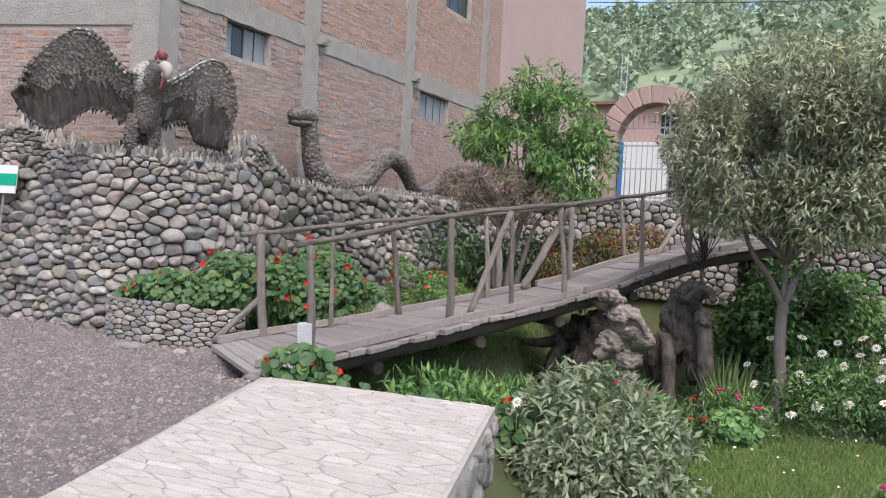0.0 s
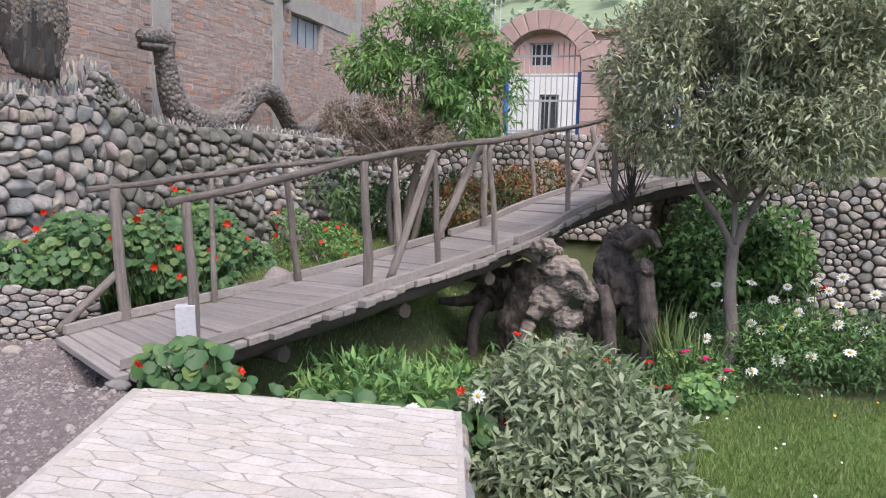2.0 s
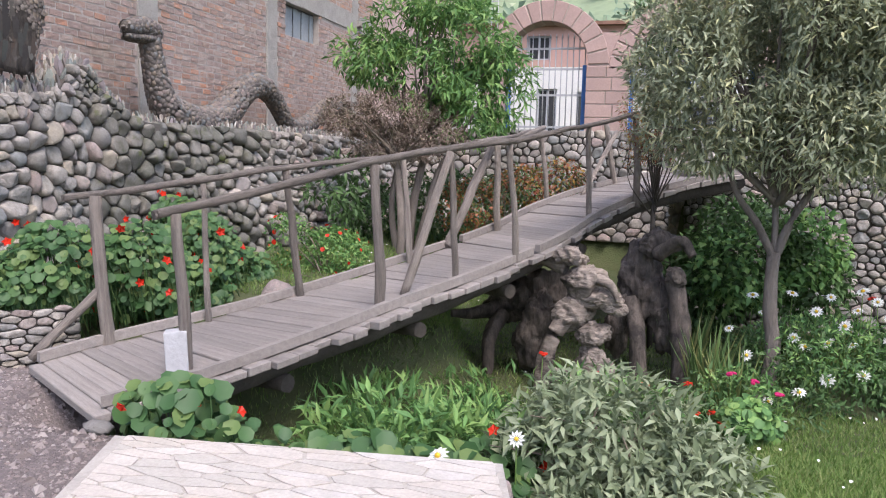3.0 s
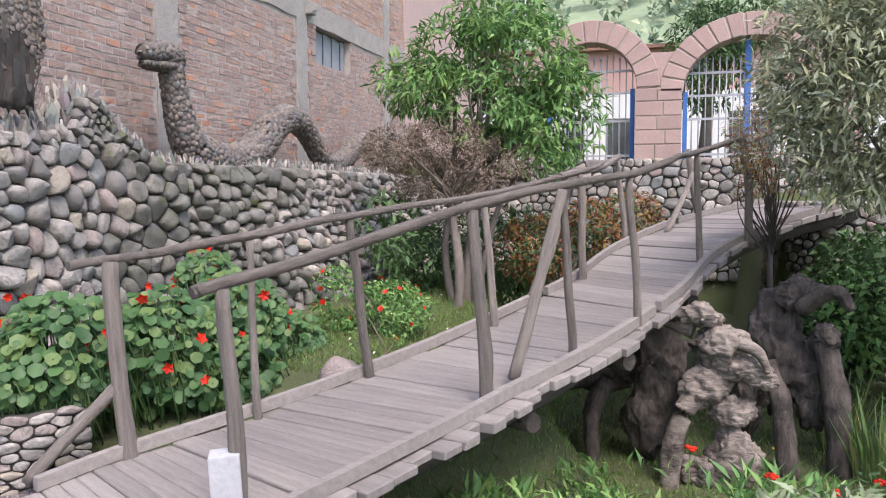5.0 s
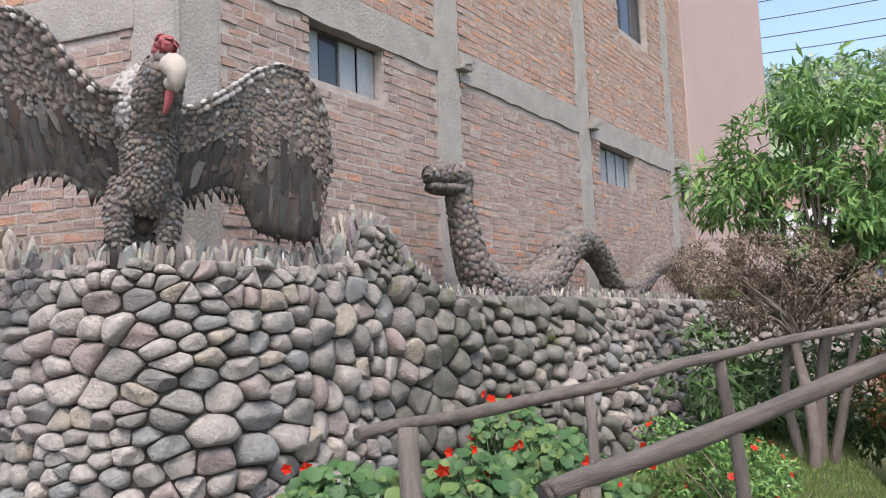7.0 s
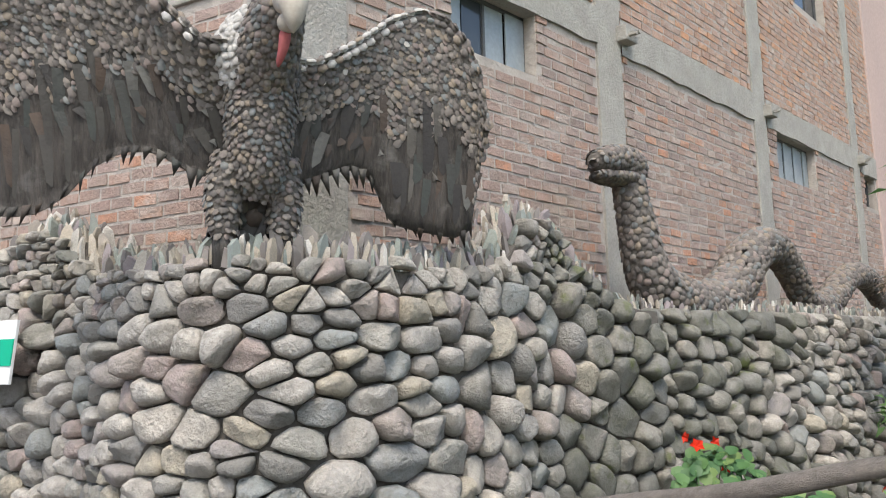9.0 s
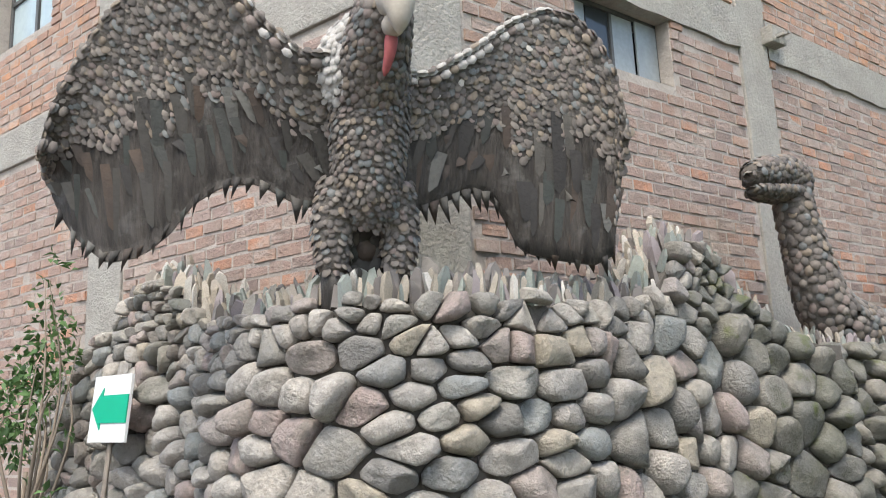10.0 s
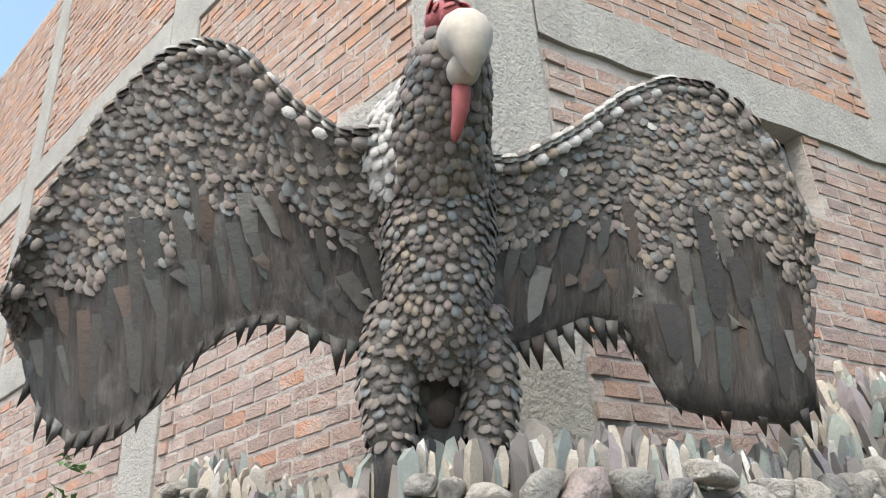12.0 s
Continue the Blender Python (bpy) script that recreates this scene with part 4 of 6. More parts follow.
        # pebbles on the upper part, long slate feathers on the lower
        for side, nr in ((0, f), (1, -f)):
            t = 0.01
            while t < 1:
                height = float(np.interp(t, xs, [p[1] for p in upper])) - float(np.interp(t, [p[0] for p in lower], [p[1] for p in lower]))
                w0 = 0.46 + 0.05 * math.sin(9 * t) + 0.04 * math.sin(31 * t)
                m = max(2, int(height * (1 - w0) / 0.020))
                for k in range(m):
                    w = w0 + (1 - w0) * (k + rng.uniform(0.1, .9)) / m
                    if side == 1 and rng.uniform() < 0.4:
                        continue
                    q = rng.uniform(.009, .021)
                    scale_on(V, F, MI, surf(min(max(t + rng.uniform(-.012, .012), 0), 1), min(w, 0.985), side), nr + up * rng.uniform(-.1, .28) + u * rng.uniform(-.16, .16), up + u * rng.uniform(-.6, .6), q, q * rng.uniform(1.0, 1.6), q * rng.uniform(.10, .26), 0 if rng.uniform() < .995 else 6, 7)
                t += 0.024 / span
            t = 0.015
            while t < 1:
                for w_hi, w_lo in ((0.56, 0.28), (0.36, 0.10)):
                    if rng.uniform() < .25:
                        continue
                    hi, lo = surf(t, w_hi + rng.uniform(-.12, .05), side), surf(min(max(t + rng.uniform(-.03, .03) - .02, 0), 1), max(w_lo + rng.uniform(-.06, .14), 0.0), side)
                    dn = (lo - hi).normalized()
                    sdv = dn.cross(nr).normalized()
                    wd = rng.uniform(.014, .042)
                    k = len(V)
                    z = nr * rng.uniform(.001, .005)
                    V.extend([hi - sdv * wd * rng.uniform(.4, 1) + z * .4, hi + sdv * wd + z * .4, lo + sdv * wd * .5 - dn * .02 + z, lo + z * .6, lo - sdv * wd * .6 - dn * .03 + z, hi.lerp(lo, .5) + z * 1.9])
                    F.extend([(k, k + 1, k + 5), (k + 1, k + 2, k + 5), (k + 2, k + 3, k + 5), (k + 3, k + 4, k + 5), (k + 4, k, k + 5)])
                    MI.extend([1] * 5)
                t += 0.035 / span
        # dagger-shaped slate tips along the lower edge, leaning outwards
        t = 0.03
        while t < .97:
            root, ahead = surf(t, .05, 0).lerp(surf(t, .05, 1), .5), surf(min(t + .04, 1), 0, 0) - surf(max(t - .04, 0), 0, 0)
            edge = ahead.normalized() * (0.015 + rng.uniform(0, .009))
            tip = root + up * -rng.uniform(.06, .105) + u * sign * rng.uniform(0, .03)
            k = len(V)
            th = f * .016
            V.extend([root - edge + th, root + edge + th, root + edge - th, root - edge - th, tip])
            F.extend([(k, k + 1, k + 4), (k + 1, k + 2, k + 4), (k + 2, k + 3, k + 4), (k + 3, k, k + 4), (k, k + 3, k + 2, k + 1)])
            MI.extend([1] * 5)
            t += rng.uniform(.034, .054) / span
        # small pebbles round the outer edge
        for e in range(60):
            w = rng.uniform(.12, .98)
            q = rng.uniform(.010, .017)
            scale_on(V, F, MI, surf(rng.uniform(.965, 1), w, 0), f + u * sign * rng.uniform(.2, 1.2), up, q, q * 1.4, q * .4, 0)
        # pale row along the upper edge
        t = 0.0
        while t < 1:
            c = surf(t, 1, 0).lerp(surf(t, 1, 1), .5)
            tg = surf(min(t + .03, 1), 1, 0) - surf(max(t - .03, 0), 1, 0)
            nn = tg.cross(f).normalized()
            nn = nn if nn.z > 0 or (sign * nn.dot(u) > 0 and nn.z > -.5) else -nn
            for e in (-.025, .0, .03):
                q = rng.uniform(.014, .021)
                if e > 0:
                    for dz in (.012, .042):
                        scale_on(V, F, MI, surf(t, 1, 0) - nn * dz + f * .004, f + nn * (.9 - 20 * dz), tg.normalized(), q * .95, q * 1.3, q * .4, 2 if rng.uniform() < (.7 if sign > 0 else .35) * (t < .62) else 0)
                scale_on(V, F, MI, c + f * e * .6 - nn * .008, nn + f * e * 18, tg.normalized(), q * .9, q * 1.2, q * .4, 2 if rng.uniform() < (.8 if sign > 0 else .4) * (t < .7) else 0)
            t += 0.035 / span

    wing(1, .875, [(0, .84), (.1, .84), (.3, .96), (.5, 1.10), (.66, 1.16), (.8, 1.13), (.9, 1.03), (.96, .90), (.985, .8), (1, .66)], [(0, .35), (.08, .36), (.2, .40), (.33, .45), (.44, .43), (.5, .33), (.55, .23), (.67, .20), (.88, .17), (.96, .20), (.985, .28), (1, .40)], 0.02, .24, .14)
    wing(-1, 0.99, [(0, .84), (.12, .84), (.24, .96), (.36, 1.14), (.48, 1.22), (.6, 1.22), (.75, 1.10), (.88, .92), (.96, .76), (1, .60)], [(0, .35), (.12, .38), (.25, .46), (.36, .46), (.46, .40), (.54, .30), (.64, .23), (.76, .22), (.88, .33), (.95, .44), (1, .56)], -0.55, .0, .23)
    ob = raw("condor_statue", V, F, [M_STATUE, M_STATUE_DARK, M_STATUE_WHITE, M_STATUE_CORE, M_BEAK, M_STATUE_RED, M_SHARD, M_STATUE_WING], index=MI, smooth=True)
    tagged(ob, "great condor statue with spread wings clad in dark pebbles and slate", "statue")


condor()
bm = bmesh.new()
v = [(-5.37, 6.37), (-6.9, 6.02), (-6.9, 5.95), (-5.9, 5.98), (-5.2, 5.93), (-4.98, 6.15), (-4.96, 6.9), (-4.98, 8.0), (-4.86, 9.2), (-4.78, 10.4), (-4.74, 11.6), (-4.66, 15.2), (-5.37, 15.2)]
top = [bm.verts.new((x, y, 1.60)) for x, y in v]
low = [bm.verts.new((x, y, 0.0)) for x, y in v]
bm.faces.new(top)
for k in range(len(v)):
    bm.faces.new((low[k], low[(k + 1) % len(v)], top[(k + 1) % len(v)], top[k]))
bmesh.ops.recalc_face_normals(bm, faces=bm.faces[:])
tagged(part("terrace_fill", bm, M_SOIL), "earth fill behind the stone walls", "ground", kind="structure")


# ---- paved landing ----
slab = thing("paved_landing", (0, 0, 0), "raised landing of pale crazy paving beside the gravel", "pavement", kind="structure")
SLAB = [(-2.28, 4.56), (-0.58, 4.80), (-0.10, 3.10), (0.77, 0.0), (1.20, -1.5), (-0.2, -1.5), (-1.43, 2.19)]
SZ = 0.10
bm = bmesh.new()
top = [bm.verts.new((x, y, SZ - 0.003)) for x, y in SLAB]
low = [bm.verts.new((x, y, -0.6)) for x, y in SLAB]
bm.faces.new(top)
for k in range(len(SLAB)):
    bm.faces.new((low[k], low[(k + 1) % len(SLAB)], top[(k + 1) % len(SLAB)], top[k]))
bmesh.ops.recalc_face_normals(bm, faces=bm.faces[:])
part("bed", bm, M_PAVEJOINT, slab)


def pave():
    rng = np.random.default_rng(31)
    jv, jf = [], []
    x0, y0, w, h = -2.6, -1.5, 4.0, 6.4
    pts = seeds(rng, w, h, lambda q: 0.118, 3.4, relax=0)
    lim = [(np.array(a), np.array(b)) for a, b in zip(SLAB, SLAB[1:] + SLAB[:1])]
    for poly in cells(pts, w, h, 3.4):
        poly = [p + np.array([x0, y0]) for p in poly]
        for a, b in lim:
            n = np.array([-(b - a)[1], (b - a)[0]])
            n = -n / np.linalg.norm(n)
            out = []
            for p, q in zip(poly, poly[1:] + poly[:1]):
                dp, dq = n @ (p - a), n @ (q - a)
                if dp >= 0:
                    out.append(p)
                if dp * dq < 0:
                    out.append(p + (q - p) * (dp / (dp - dq)))
            poly = out
            if len(poly) < 3:
                break
        if len(poly) < 3:
            continue
        c = np.mean(poly, axis=0)
        r = np.mean([np.linalg.norm(p - c) for p in poly])
        if r < 0.03:
            continue
        k = 1 - 0.0022 / r
        tilt = rng.uniform(-.006, .006, 2)
        rag = rng.uniform(0.93, 1.0, len(poly))
        v = [(*(c + (p - c) * k * g), SZ - 0.02) for p, g in zip(poly, rag)] + [(*(c + (p - c) * (k * g - 0.02)), SZ + 0.003 + tilt @ (p - c)) for p, g in zip(poly, rag)]
        n = len(poly)
        f = [(i, (i + 1) % n, n + (i + 1) % n, n + i) for i in range(n)] + [tuple(range(n, 2 * n))]
        if c[1] > 2.1:
            raw("paver", v, f, M_PAVER, slab)
        else:
            o = len(jv)
            jv += v
            jf += [tuple(k + o for k in q) for q in f]
    tagged(raw("pavers", jv, jf, M_PAVER_I, slab), "further pale paving slabs", kind="stuff")


pave()
stone_wall("wall_landing", [(0.97, -0.7), (0.33, 1.57), (-0.10, 3.10), (-0.36, 4.0), (-0.57, 4.76)], -0.6, SZ - 0.03, 0.0, "side of the landing faced with small stones", size=0.10, squash=1.3, bulge=0.03, gap=0.006, thick=0.12, single=120, near=(-0.3, 3.8, 0), seed=41)

# ---- arcade with iron gates ----
M_PINK = material("pink_sandstone", (0.45, 0.32, 0.285), 0.9, vary=(0.37, 0.275, 0.25), scale=3, fine=35, amount=0.5, bump=0.3, random_amount=0.10)
M_PALEJ = material("pale_joint", (0.48, 0.42, 0.36), 0.95, scale=6, fine=40, bump=0.2)
M_BLUE = material("blue_paint", (0.06, 0.17, 0.45), 0.5, scale=6, fine=30, amount=0.3, bump=0.1)
M_IRON = material("pale_iron", (0.42, 0.43, 0.45), 0.5, scale=8, fine=30, amount=0.3, bump=0.0)
GY, GZ = 17.3, 1.93
arcade = thing("gate_arcade", (0, 0, 0), "pink sandstone gateway of two arches with pale joints", "gateway")


def voussoirs(cx, half, rise, spring, ring, n):
    for i in range(n):
        a0, a1 = math.pi * i / n + 0.012, math.pi * (i + 1) / n - 0.012
        bm = bmesh.new()
        q = []
        for an in (a0, (a0 + a1) / 2, a1):
            q.append(((cx + half * math.cos(an), spring + rise * math.sin(an)), (cx + (half + ring) * math.cos(an), spring + (rise + ring) * math.sin(an))))
        fr = [[bm.verts.new((p[0], y, p[1])) for pr in q for p in pr] for y in (GY, GY + 0.55)]
        for s, vs in enumerate(fr):
            for k in (0, 2):
                fc = [vs[k], vs[k + 1], vs[k + 3], vs[k + 2]]
                bm.faces.new(fc if s else fc[::-1])
        a, b = fr
        for k0, k1 in ((0, 2), (2, 4), (4, 5), (5, 3), (3, 1), (1, 0)):
            bm.faces.new((a[k0], a[k1], b[k1], b[k0]))
        bmesh.ops.recalc_face_normals(bm, faces=bm.faces[:])
        bmesh.ops.bevel(bm, geom=bm.edges[:], offset=0.012, segments=1, affect="EDGES")
        part("voussoir", bm, M_PINK, arcade)
    m = 24
    v, f = [], []
    for i in range(m + 1):
        an = math.pi * i / m
        for k, y in ((0.01, GY + .02), (ring - .01, GY + .02), (ring - .01, GY + .53), (0.01, GY + .53)):
            v.append((cx + (half + k) * math.cos(an), y, spring + (rise + k) * math.sin(an)))
    for i in range(m):
        for k in range(4):
            f.append((4 * i + k, 4 * i + (k + 1) % 4, 4 * i + 4 + (k + 1) % 4, 4 * i + 4 + k))
    raw("arch_core", v, f, M_PALEJ, arcade)


def pillar(x0, x1, z0, z1):
    bm = bmesh.new()
    box(bm, (x0 + .012, GY + .02, z0), (x1 - .012, GY + .53, z1))
    part("pillar_core", bm, M_PALEJ, arcade)
    z, row = z0, 0
    while z < z1 - 0.05:
        h = min(U(.24, .34), z1 - z)
        cuts = [x0, x0 + (x1 - x0) * (0.62 if row % 2 else 0.42) + U(-.04, .04), x1]
        for a, b in zip(cuts, cuts[1:]):
            bm = bmesh.new()
            box(bm, (a + .008, GY, z + .008), (b - .008, GY + .55, z + h - .008), None, 0.012)
            part("block", bm, M_PINK, arcade)
        z += h
        row += 1


voussoirs(-2.29, 0.82, 0.84, 3.24, 0.40, 13)
voussoirs(0.47, 1.14, 0.92, 3.14, 0.40, 15)
pillar(-1.50, -0.68, GZ, 3.22)
pillar(-3.55, -3.11, GZ, 3.22)
pillar(1.62, 2.2, GZ, 3.14)
bm = bmesh.new()
box(bm, (-1.45, GY + .03, 3.22), (-.72, GY + .5, 3.85))
part("spandrel", bm, M_PINK, arcade)


def iron_gate(x0, x1, cx, half, rise, spring):
    g = thing("iron_gate", (cx, GY + .3, GZ), "tall barred iron gate painted pale grey and blue", "gate", group="gates of the arcade")
    g.location = (0, 0, 0)
    n = int((x1 - x0) / 0.115)
    for i in range(n + 1):
        x = x0 + (x1 - x0) * i / n
        t = max(0.0, 1 - ((x - cx) / half) ** 2) ** 0.5
        zt = min(spring + rise * t - 0.03, spring + 0.55)
        bm = bmesh.new()
        tube(bm, [(x, GY + .3, GZ), (x, GY + .3, zt)], 0.011, 6)
        if zt > spring + 0.3:
            tube(bm, [(x, GY + .3, zt), (x, GY + .3, zt + .09)], [0.02, 0.003], 6)
        part("bar", bm, M_IRON, g)
    for z in (GZ + .12, GZ + .75, spring - .05, spring + 0.35):
        w = half * (1 if z < spring else max(0, 1 - ((z - spring) / rise) ** 2) ** 0.5)
        bm = bmesh.new()
        box(bm, (max(x0, cx - w), GY + .285, z - .02), (min(x1, cx + w), GY + .315, z + .02))
        part("rail", bm, M_IRON, g)
    for x in (x0, x1):
        bm = bmesh.new()
        box(bm, (x - .04, GY + .24, GZ), (x + .04, GY + .36, spring + .02), None, .006)
        part("gate_post", bm, M_BLUE, g, "blue painted gate post")
    return g


iron_gate(-3.06, -1.55, -2.29, .82, .84, 3.24)
gate2 = iron_gate(-.63, 1.56, .47, 1.14, .92, 3.14)
bm = bmesh.new()
box(bm, (.36, GY + .22, GZ), (.46, GY + .38, 4.04), None, .006)
part("gate_post", bm, M_BLUE, gate2, "blue painted gate post")

# house across the street, seen through the gates
M_WHITE = material("white_render", (0.74, 0.73, 0.70), 0.9, vary=(0.62, 0.60, 0.57), scale=1.5, fine=20, amount=0.4, bump=0.15)
M_ROSE = material("rose_render", (0.52, 0.33, 0.28), 0.9, vary=(0.45, 0.29, 0.25), scale=1.5, fine=20, amount=0.4, bump=0.15)
M_TILE = material("roof_tile", (0.30, 0.17, 0.12), 0.9, scale=4, fine=30, amount=0.6, bump=0.4)
house = thing("street_house", (0, 0, 0), "white and rose rendered house across the street", "house")
HY = 30.0
h_core, m_house = grid_wall(house, (-12, HY, 0), (1, 0, 0), (0, -1, 0), 18, 0.0, 4.7, [(7.6, 8.3, 2.2, 3.95), (9.0, 9.9, 2.3, 3.85), (12.9, 14.3, 2.4, 4.0), (15.6, 16.6, 2.4, 4.0)], 0.3, M_WHITE, "lower_wall")
h2, _ = grid_wall(house, (-12, HY, 0), (1, 0, 0), (0, -1, 0), 18, 4.7, 6.1, [(7.2, 8.0, 4.95, 5.8), (11.4, 12.2, 4.95, 5.8)], 0.3, M_ROSE, "upper_wall")
for a, b, z0, z1 in [(7.6, 8.3, 2.2, 3.95), (9.0, 9.9, 2.3, 3.85), (12.9, 14.3, 2.4, 4.0), (15.6, 16.6, 2.4, 4.0), (7.2, 8.0, 4.95, 5.8), (11.4, 12.2, 4.95, 5.8)]:
    win = part("window", bmesh.new(), M_FRAME, house)
    bm = bmesh.new()
    for q in (((a, -.2, z0), (a + .06, -.1, z1)), ((b - .06, -.2, z0), (b, -.1, z1)), ((a, -.2, z1 - .06), (b, -.1, z1)), ((a, -.2, z0), (b, -.1, z0 + .06)), (((a + b) / 2 - .03, -.2, z0), ((a + b) / 2 + .03, -.1, z1))):
        box(bm, *q, m_house)
    part("window_frame", bm, M_IRON, win)
    bm = bmesh.new()
    box(bm, (a + .03, -.17, z0 + .03), (b - .03, -.15, z1 - .03), m_house)
    part("pane", bm, M_PANE, win)
bm = bmesh.new()
box(bm, (-12.2, HY - .3, 6.1), (6.3, HY + 7, 6.22))
part("roof", bm, M_TILE, house, "low tiled roof")


# ---- gnarled stumps that carry the bridge ----
def lump(bm, c, r, seed, rough=0.35, freq=3.0, sub=4, squeeze=(1, 1, 1)):
    g = bmesh.ops.create_icosphere(bm, subdivisions=sub, radius=1.0)
    c = Vector(c)
    for v in g["verts"]:
        d = v.co.normalized()
        p = Vector((d.x * squeeze[0], d.y * squeeze[1], d.z * squeeze[2])) * r
        k = noise.fractal(p * freq + Vector((seed, seed * .7, 0)), 0.7, 2.1, 4) - 0.9 * abs(noise.noise(Vector((p.x, p.y, p.z * .5)) * freq * 2.6 + Vector((0, seed, 0)))) - 0.5 * abs(noise.noise(p * freq * 6))
        v.co = c + p * (1 + rough * k)
    for f in bm.faces:
        f.smooth = True


def stump(label, blobs, roots, mat=M_STUMP):
    bm = bmesh.new()
    for i, (c, r, sq) in enumerate(blobs):
        lump(bm, c, r, i * 3.7 + c[0], 0.36, 2.6 / (r * 4), 5, sq)
    t = thing("tree_stump", (*blobs[0][0][:2], -0.5), label, "stump", group="stumps under the bridge")
    t.location = (0, 0, 0)
    part("stump_body", bm, mat, t)
    for pts, r0, r1 in roots:
        bm = bmesh.new()
        p = smooth_path(pts, 14)
        tube(bm, p, list(np.linspace(r0, r1, 14)), 10, 0.22, U(0, 30))
        part("root", bm, mat, t)


stump("upturned pale grey tree stump with twisted roots under the bridge", [((-.66, 8.0, .60), .13, (1.2, .9, .7)), ((-.56, 7.97, .42), .17, (1.15, .85, .9)), ((-.40, 7.93, .28), .15, (1.2, .8, .75)), ((-.62, 7.98, .16), .16, (1.1, .8, 1.1)), ((-.46, 7.95, -.02), .13, (1.1, .8, .9)), ((-.44, 7.95, -.30), .15, (1.1, .8, 1.5)), ((-.66, 7.92, -.40), .13, (1.3, .8, .9)), ((-.30, 7.93, .22), .08, (1.3, .8, .8))],
      [([(-.66, 7.96, .15), (-.80, 7.88, -.12), (-.84, 7.80, -.52)], .075, .06), ([(-.7, 8.05, .5), (-.9, 8.1, .55), (-1.05, 8.15, .5)], .07, .03), ([(-.45, 7.9, .45), (-.33, 7.84, .40), (-.27, 7.84, .28)], .045, .02)])
# these two stumps take the darkened wood, with the deck's shade painted in
stump("tree stump coloured dark for the shade beneath the bridge deck", [((-.12, 8.75, .3), .24, (1, .8, 1.6)), ((.02, 8.6, .68), .15, (1.1, .8, .9)), ((.10, 8.65, .05), .18, (.8, .8, 1.9)), ((-.3, 8.65, -.05), .17, (.8, .8, 1.8)), ((.16, 8.45, .4), .11, (1, .8, 1.2))],
      [([(-.2, 8.5, .2), (-.12, 8.3, -.1), (-.08, 8.2, -.52)], .07, .07), ([(.15, 8.5, .4), (.22, 8.4, 0), (.24, 8.3, -.52)], .08, .07), ([(0, 8.5, .6), (.18, 8.35, .74), (.28, 8.3, .62)], .06, .03)], M_STUMP_SHADED)
stump("low root clump coloured dark for the shade under the deck", [((-1.25, 8.85, .05), .24, (1.2, .8, .9)), ((-.95, 8.8, .15), .26, (1, .8, 1.1)), ((-.95, 8.3, -.1), .22, (.9, .8, 1.5))], [([(-1.4, 8.7, 0), (-1.6, 8.5, -.02), (-1.75, 8.4, -.02)], .07, .03), ([(-1.3, 8.5, 0), (-1.38, 8.3, -.2), (-1.36, 8.2, -.5)], .07, .05)], M_STUMP_SHADED)

# ---- plants ----
# grey-green palette, lightened to put the haze over the crown into its colour
M_LEAF_OLIVE = material("hazed_olive_leaf", (0.19, 0.20, 0.115), 0.6, palette=[(0.360, 0.397, 0.256), (0.270, 0.307, 0.196), (0.450, 0.480, 0.323), (0.316, 0.353, 0.217), (0.510, 0.510, 0.284), (0.210, 0.240, 0.150)], island=True, scale=2, fine=20, amount=0.25, bump=0, translucent=0.25, spec=0.25)
M_LEAF_GREEN = material("fresh_leaf", (0.10, 0.21, 0.045), 0.55, palette=[(0.165, 0.319, 0.094), (0.127, 0.259, 0.083), (0.220, 0.385, 0.110), (0.099, 0.209, 0.066), (0.264, 0.407, 0.127)], island=True, scale=2, fine=20, amount=0.25, bump=0, translucent=0.3, spec=0.3)
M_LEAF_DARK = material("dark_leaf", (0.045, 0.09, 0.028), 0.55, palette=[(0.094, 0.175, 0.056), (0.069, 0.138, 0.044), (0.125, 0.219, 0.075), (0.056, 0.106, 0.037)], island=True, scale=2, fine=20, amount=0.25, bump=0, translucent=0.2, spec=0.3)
M_LEAF_BROWN = material("brown_leaf", (0.14, 0.10, 0.075), 0.75, palette=[(0.27, 0.20, 0.165), (0.21, 0.16, 0.125), (0.33, 0.255, 0.205), (0.23, 0.215, 0.135), (0.36, 0.29, 0.23)], island=True, scale=2, fine=20, amount=0.25, bump=0, translucent=0.15)
M_LEAF_BUSH = material("grey_green_leaf", (0.165, 0.205, 0.10), 0.6, palette=[(0.275, 0.325, 0.195), (0.22, 0.27, 0.155), (0.34, 0.39, 0.245), (0.25, 0.30, 0.17), (0.17, 0.215, 0.115)], island=True, scale=2, fine=20, amount=0.25, bump=0, translucent=0.25)
M_LEAF_NAST = material("round_leaf", (0.085, 0.18, 0.05), 0.5, palette=[(0.075, 0.160, 0.052), (0.052, 0.122, 0.042), (0.105, 0.198, 0.068), (0.06, 0.135, 0.046), (0.15, 0.225, 0.07)], island=True, scale=4, fine=25, amount=0.2, bump=0, translucent=0.3, spec=0.35)
M_LEAF_AUTUMN = material("autumn_leaf", (0.30, 0.14, 0.04), 0.65, palette=[(0.30, 0.12, 0.05), (0.36, 0.22, 0.05), (0.22, 0.07, 0.04), (0.20, 0.19, 0.06), (0.38, 0.16, 0.09)], island=True, scale=2, fine=20, amount=0.25, bump=0, translucent=0.3)
M_GRASS = material("grass_blade", (0.12, 0.19, 0.045), 0.6, palette=[(0.16, 0.26, 0.065), (0.125, 0.215, 0.05), (0.21, 0.30, 0.085), (0.26, 0.31, 0.115)], island=True, scale=2, fine=20, amount=0.2, bump=0, translucent=0.3)
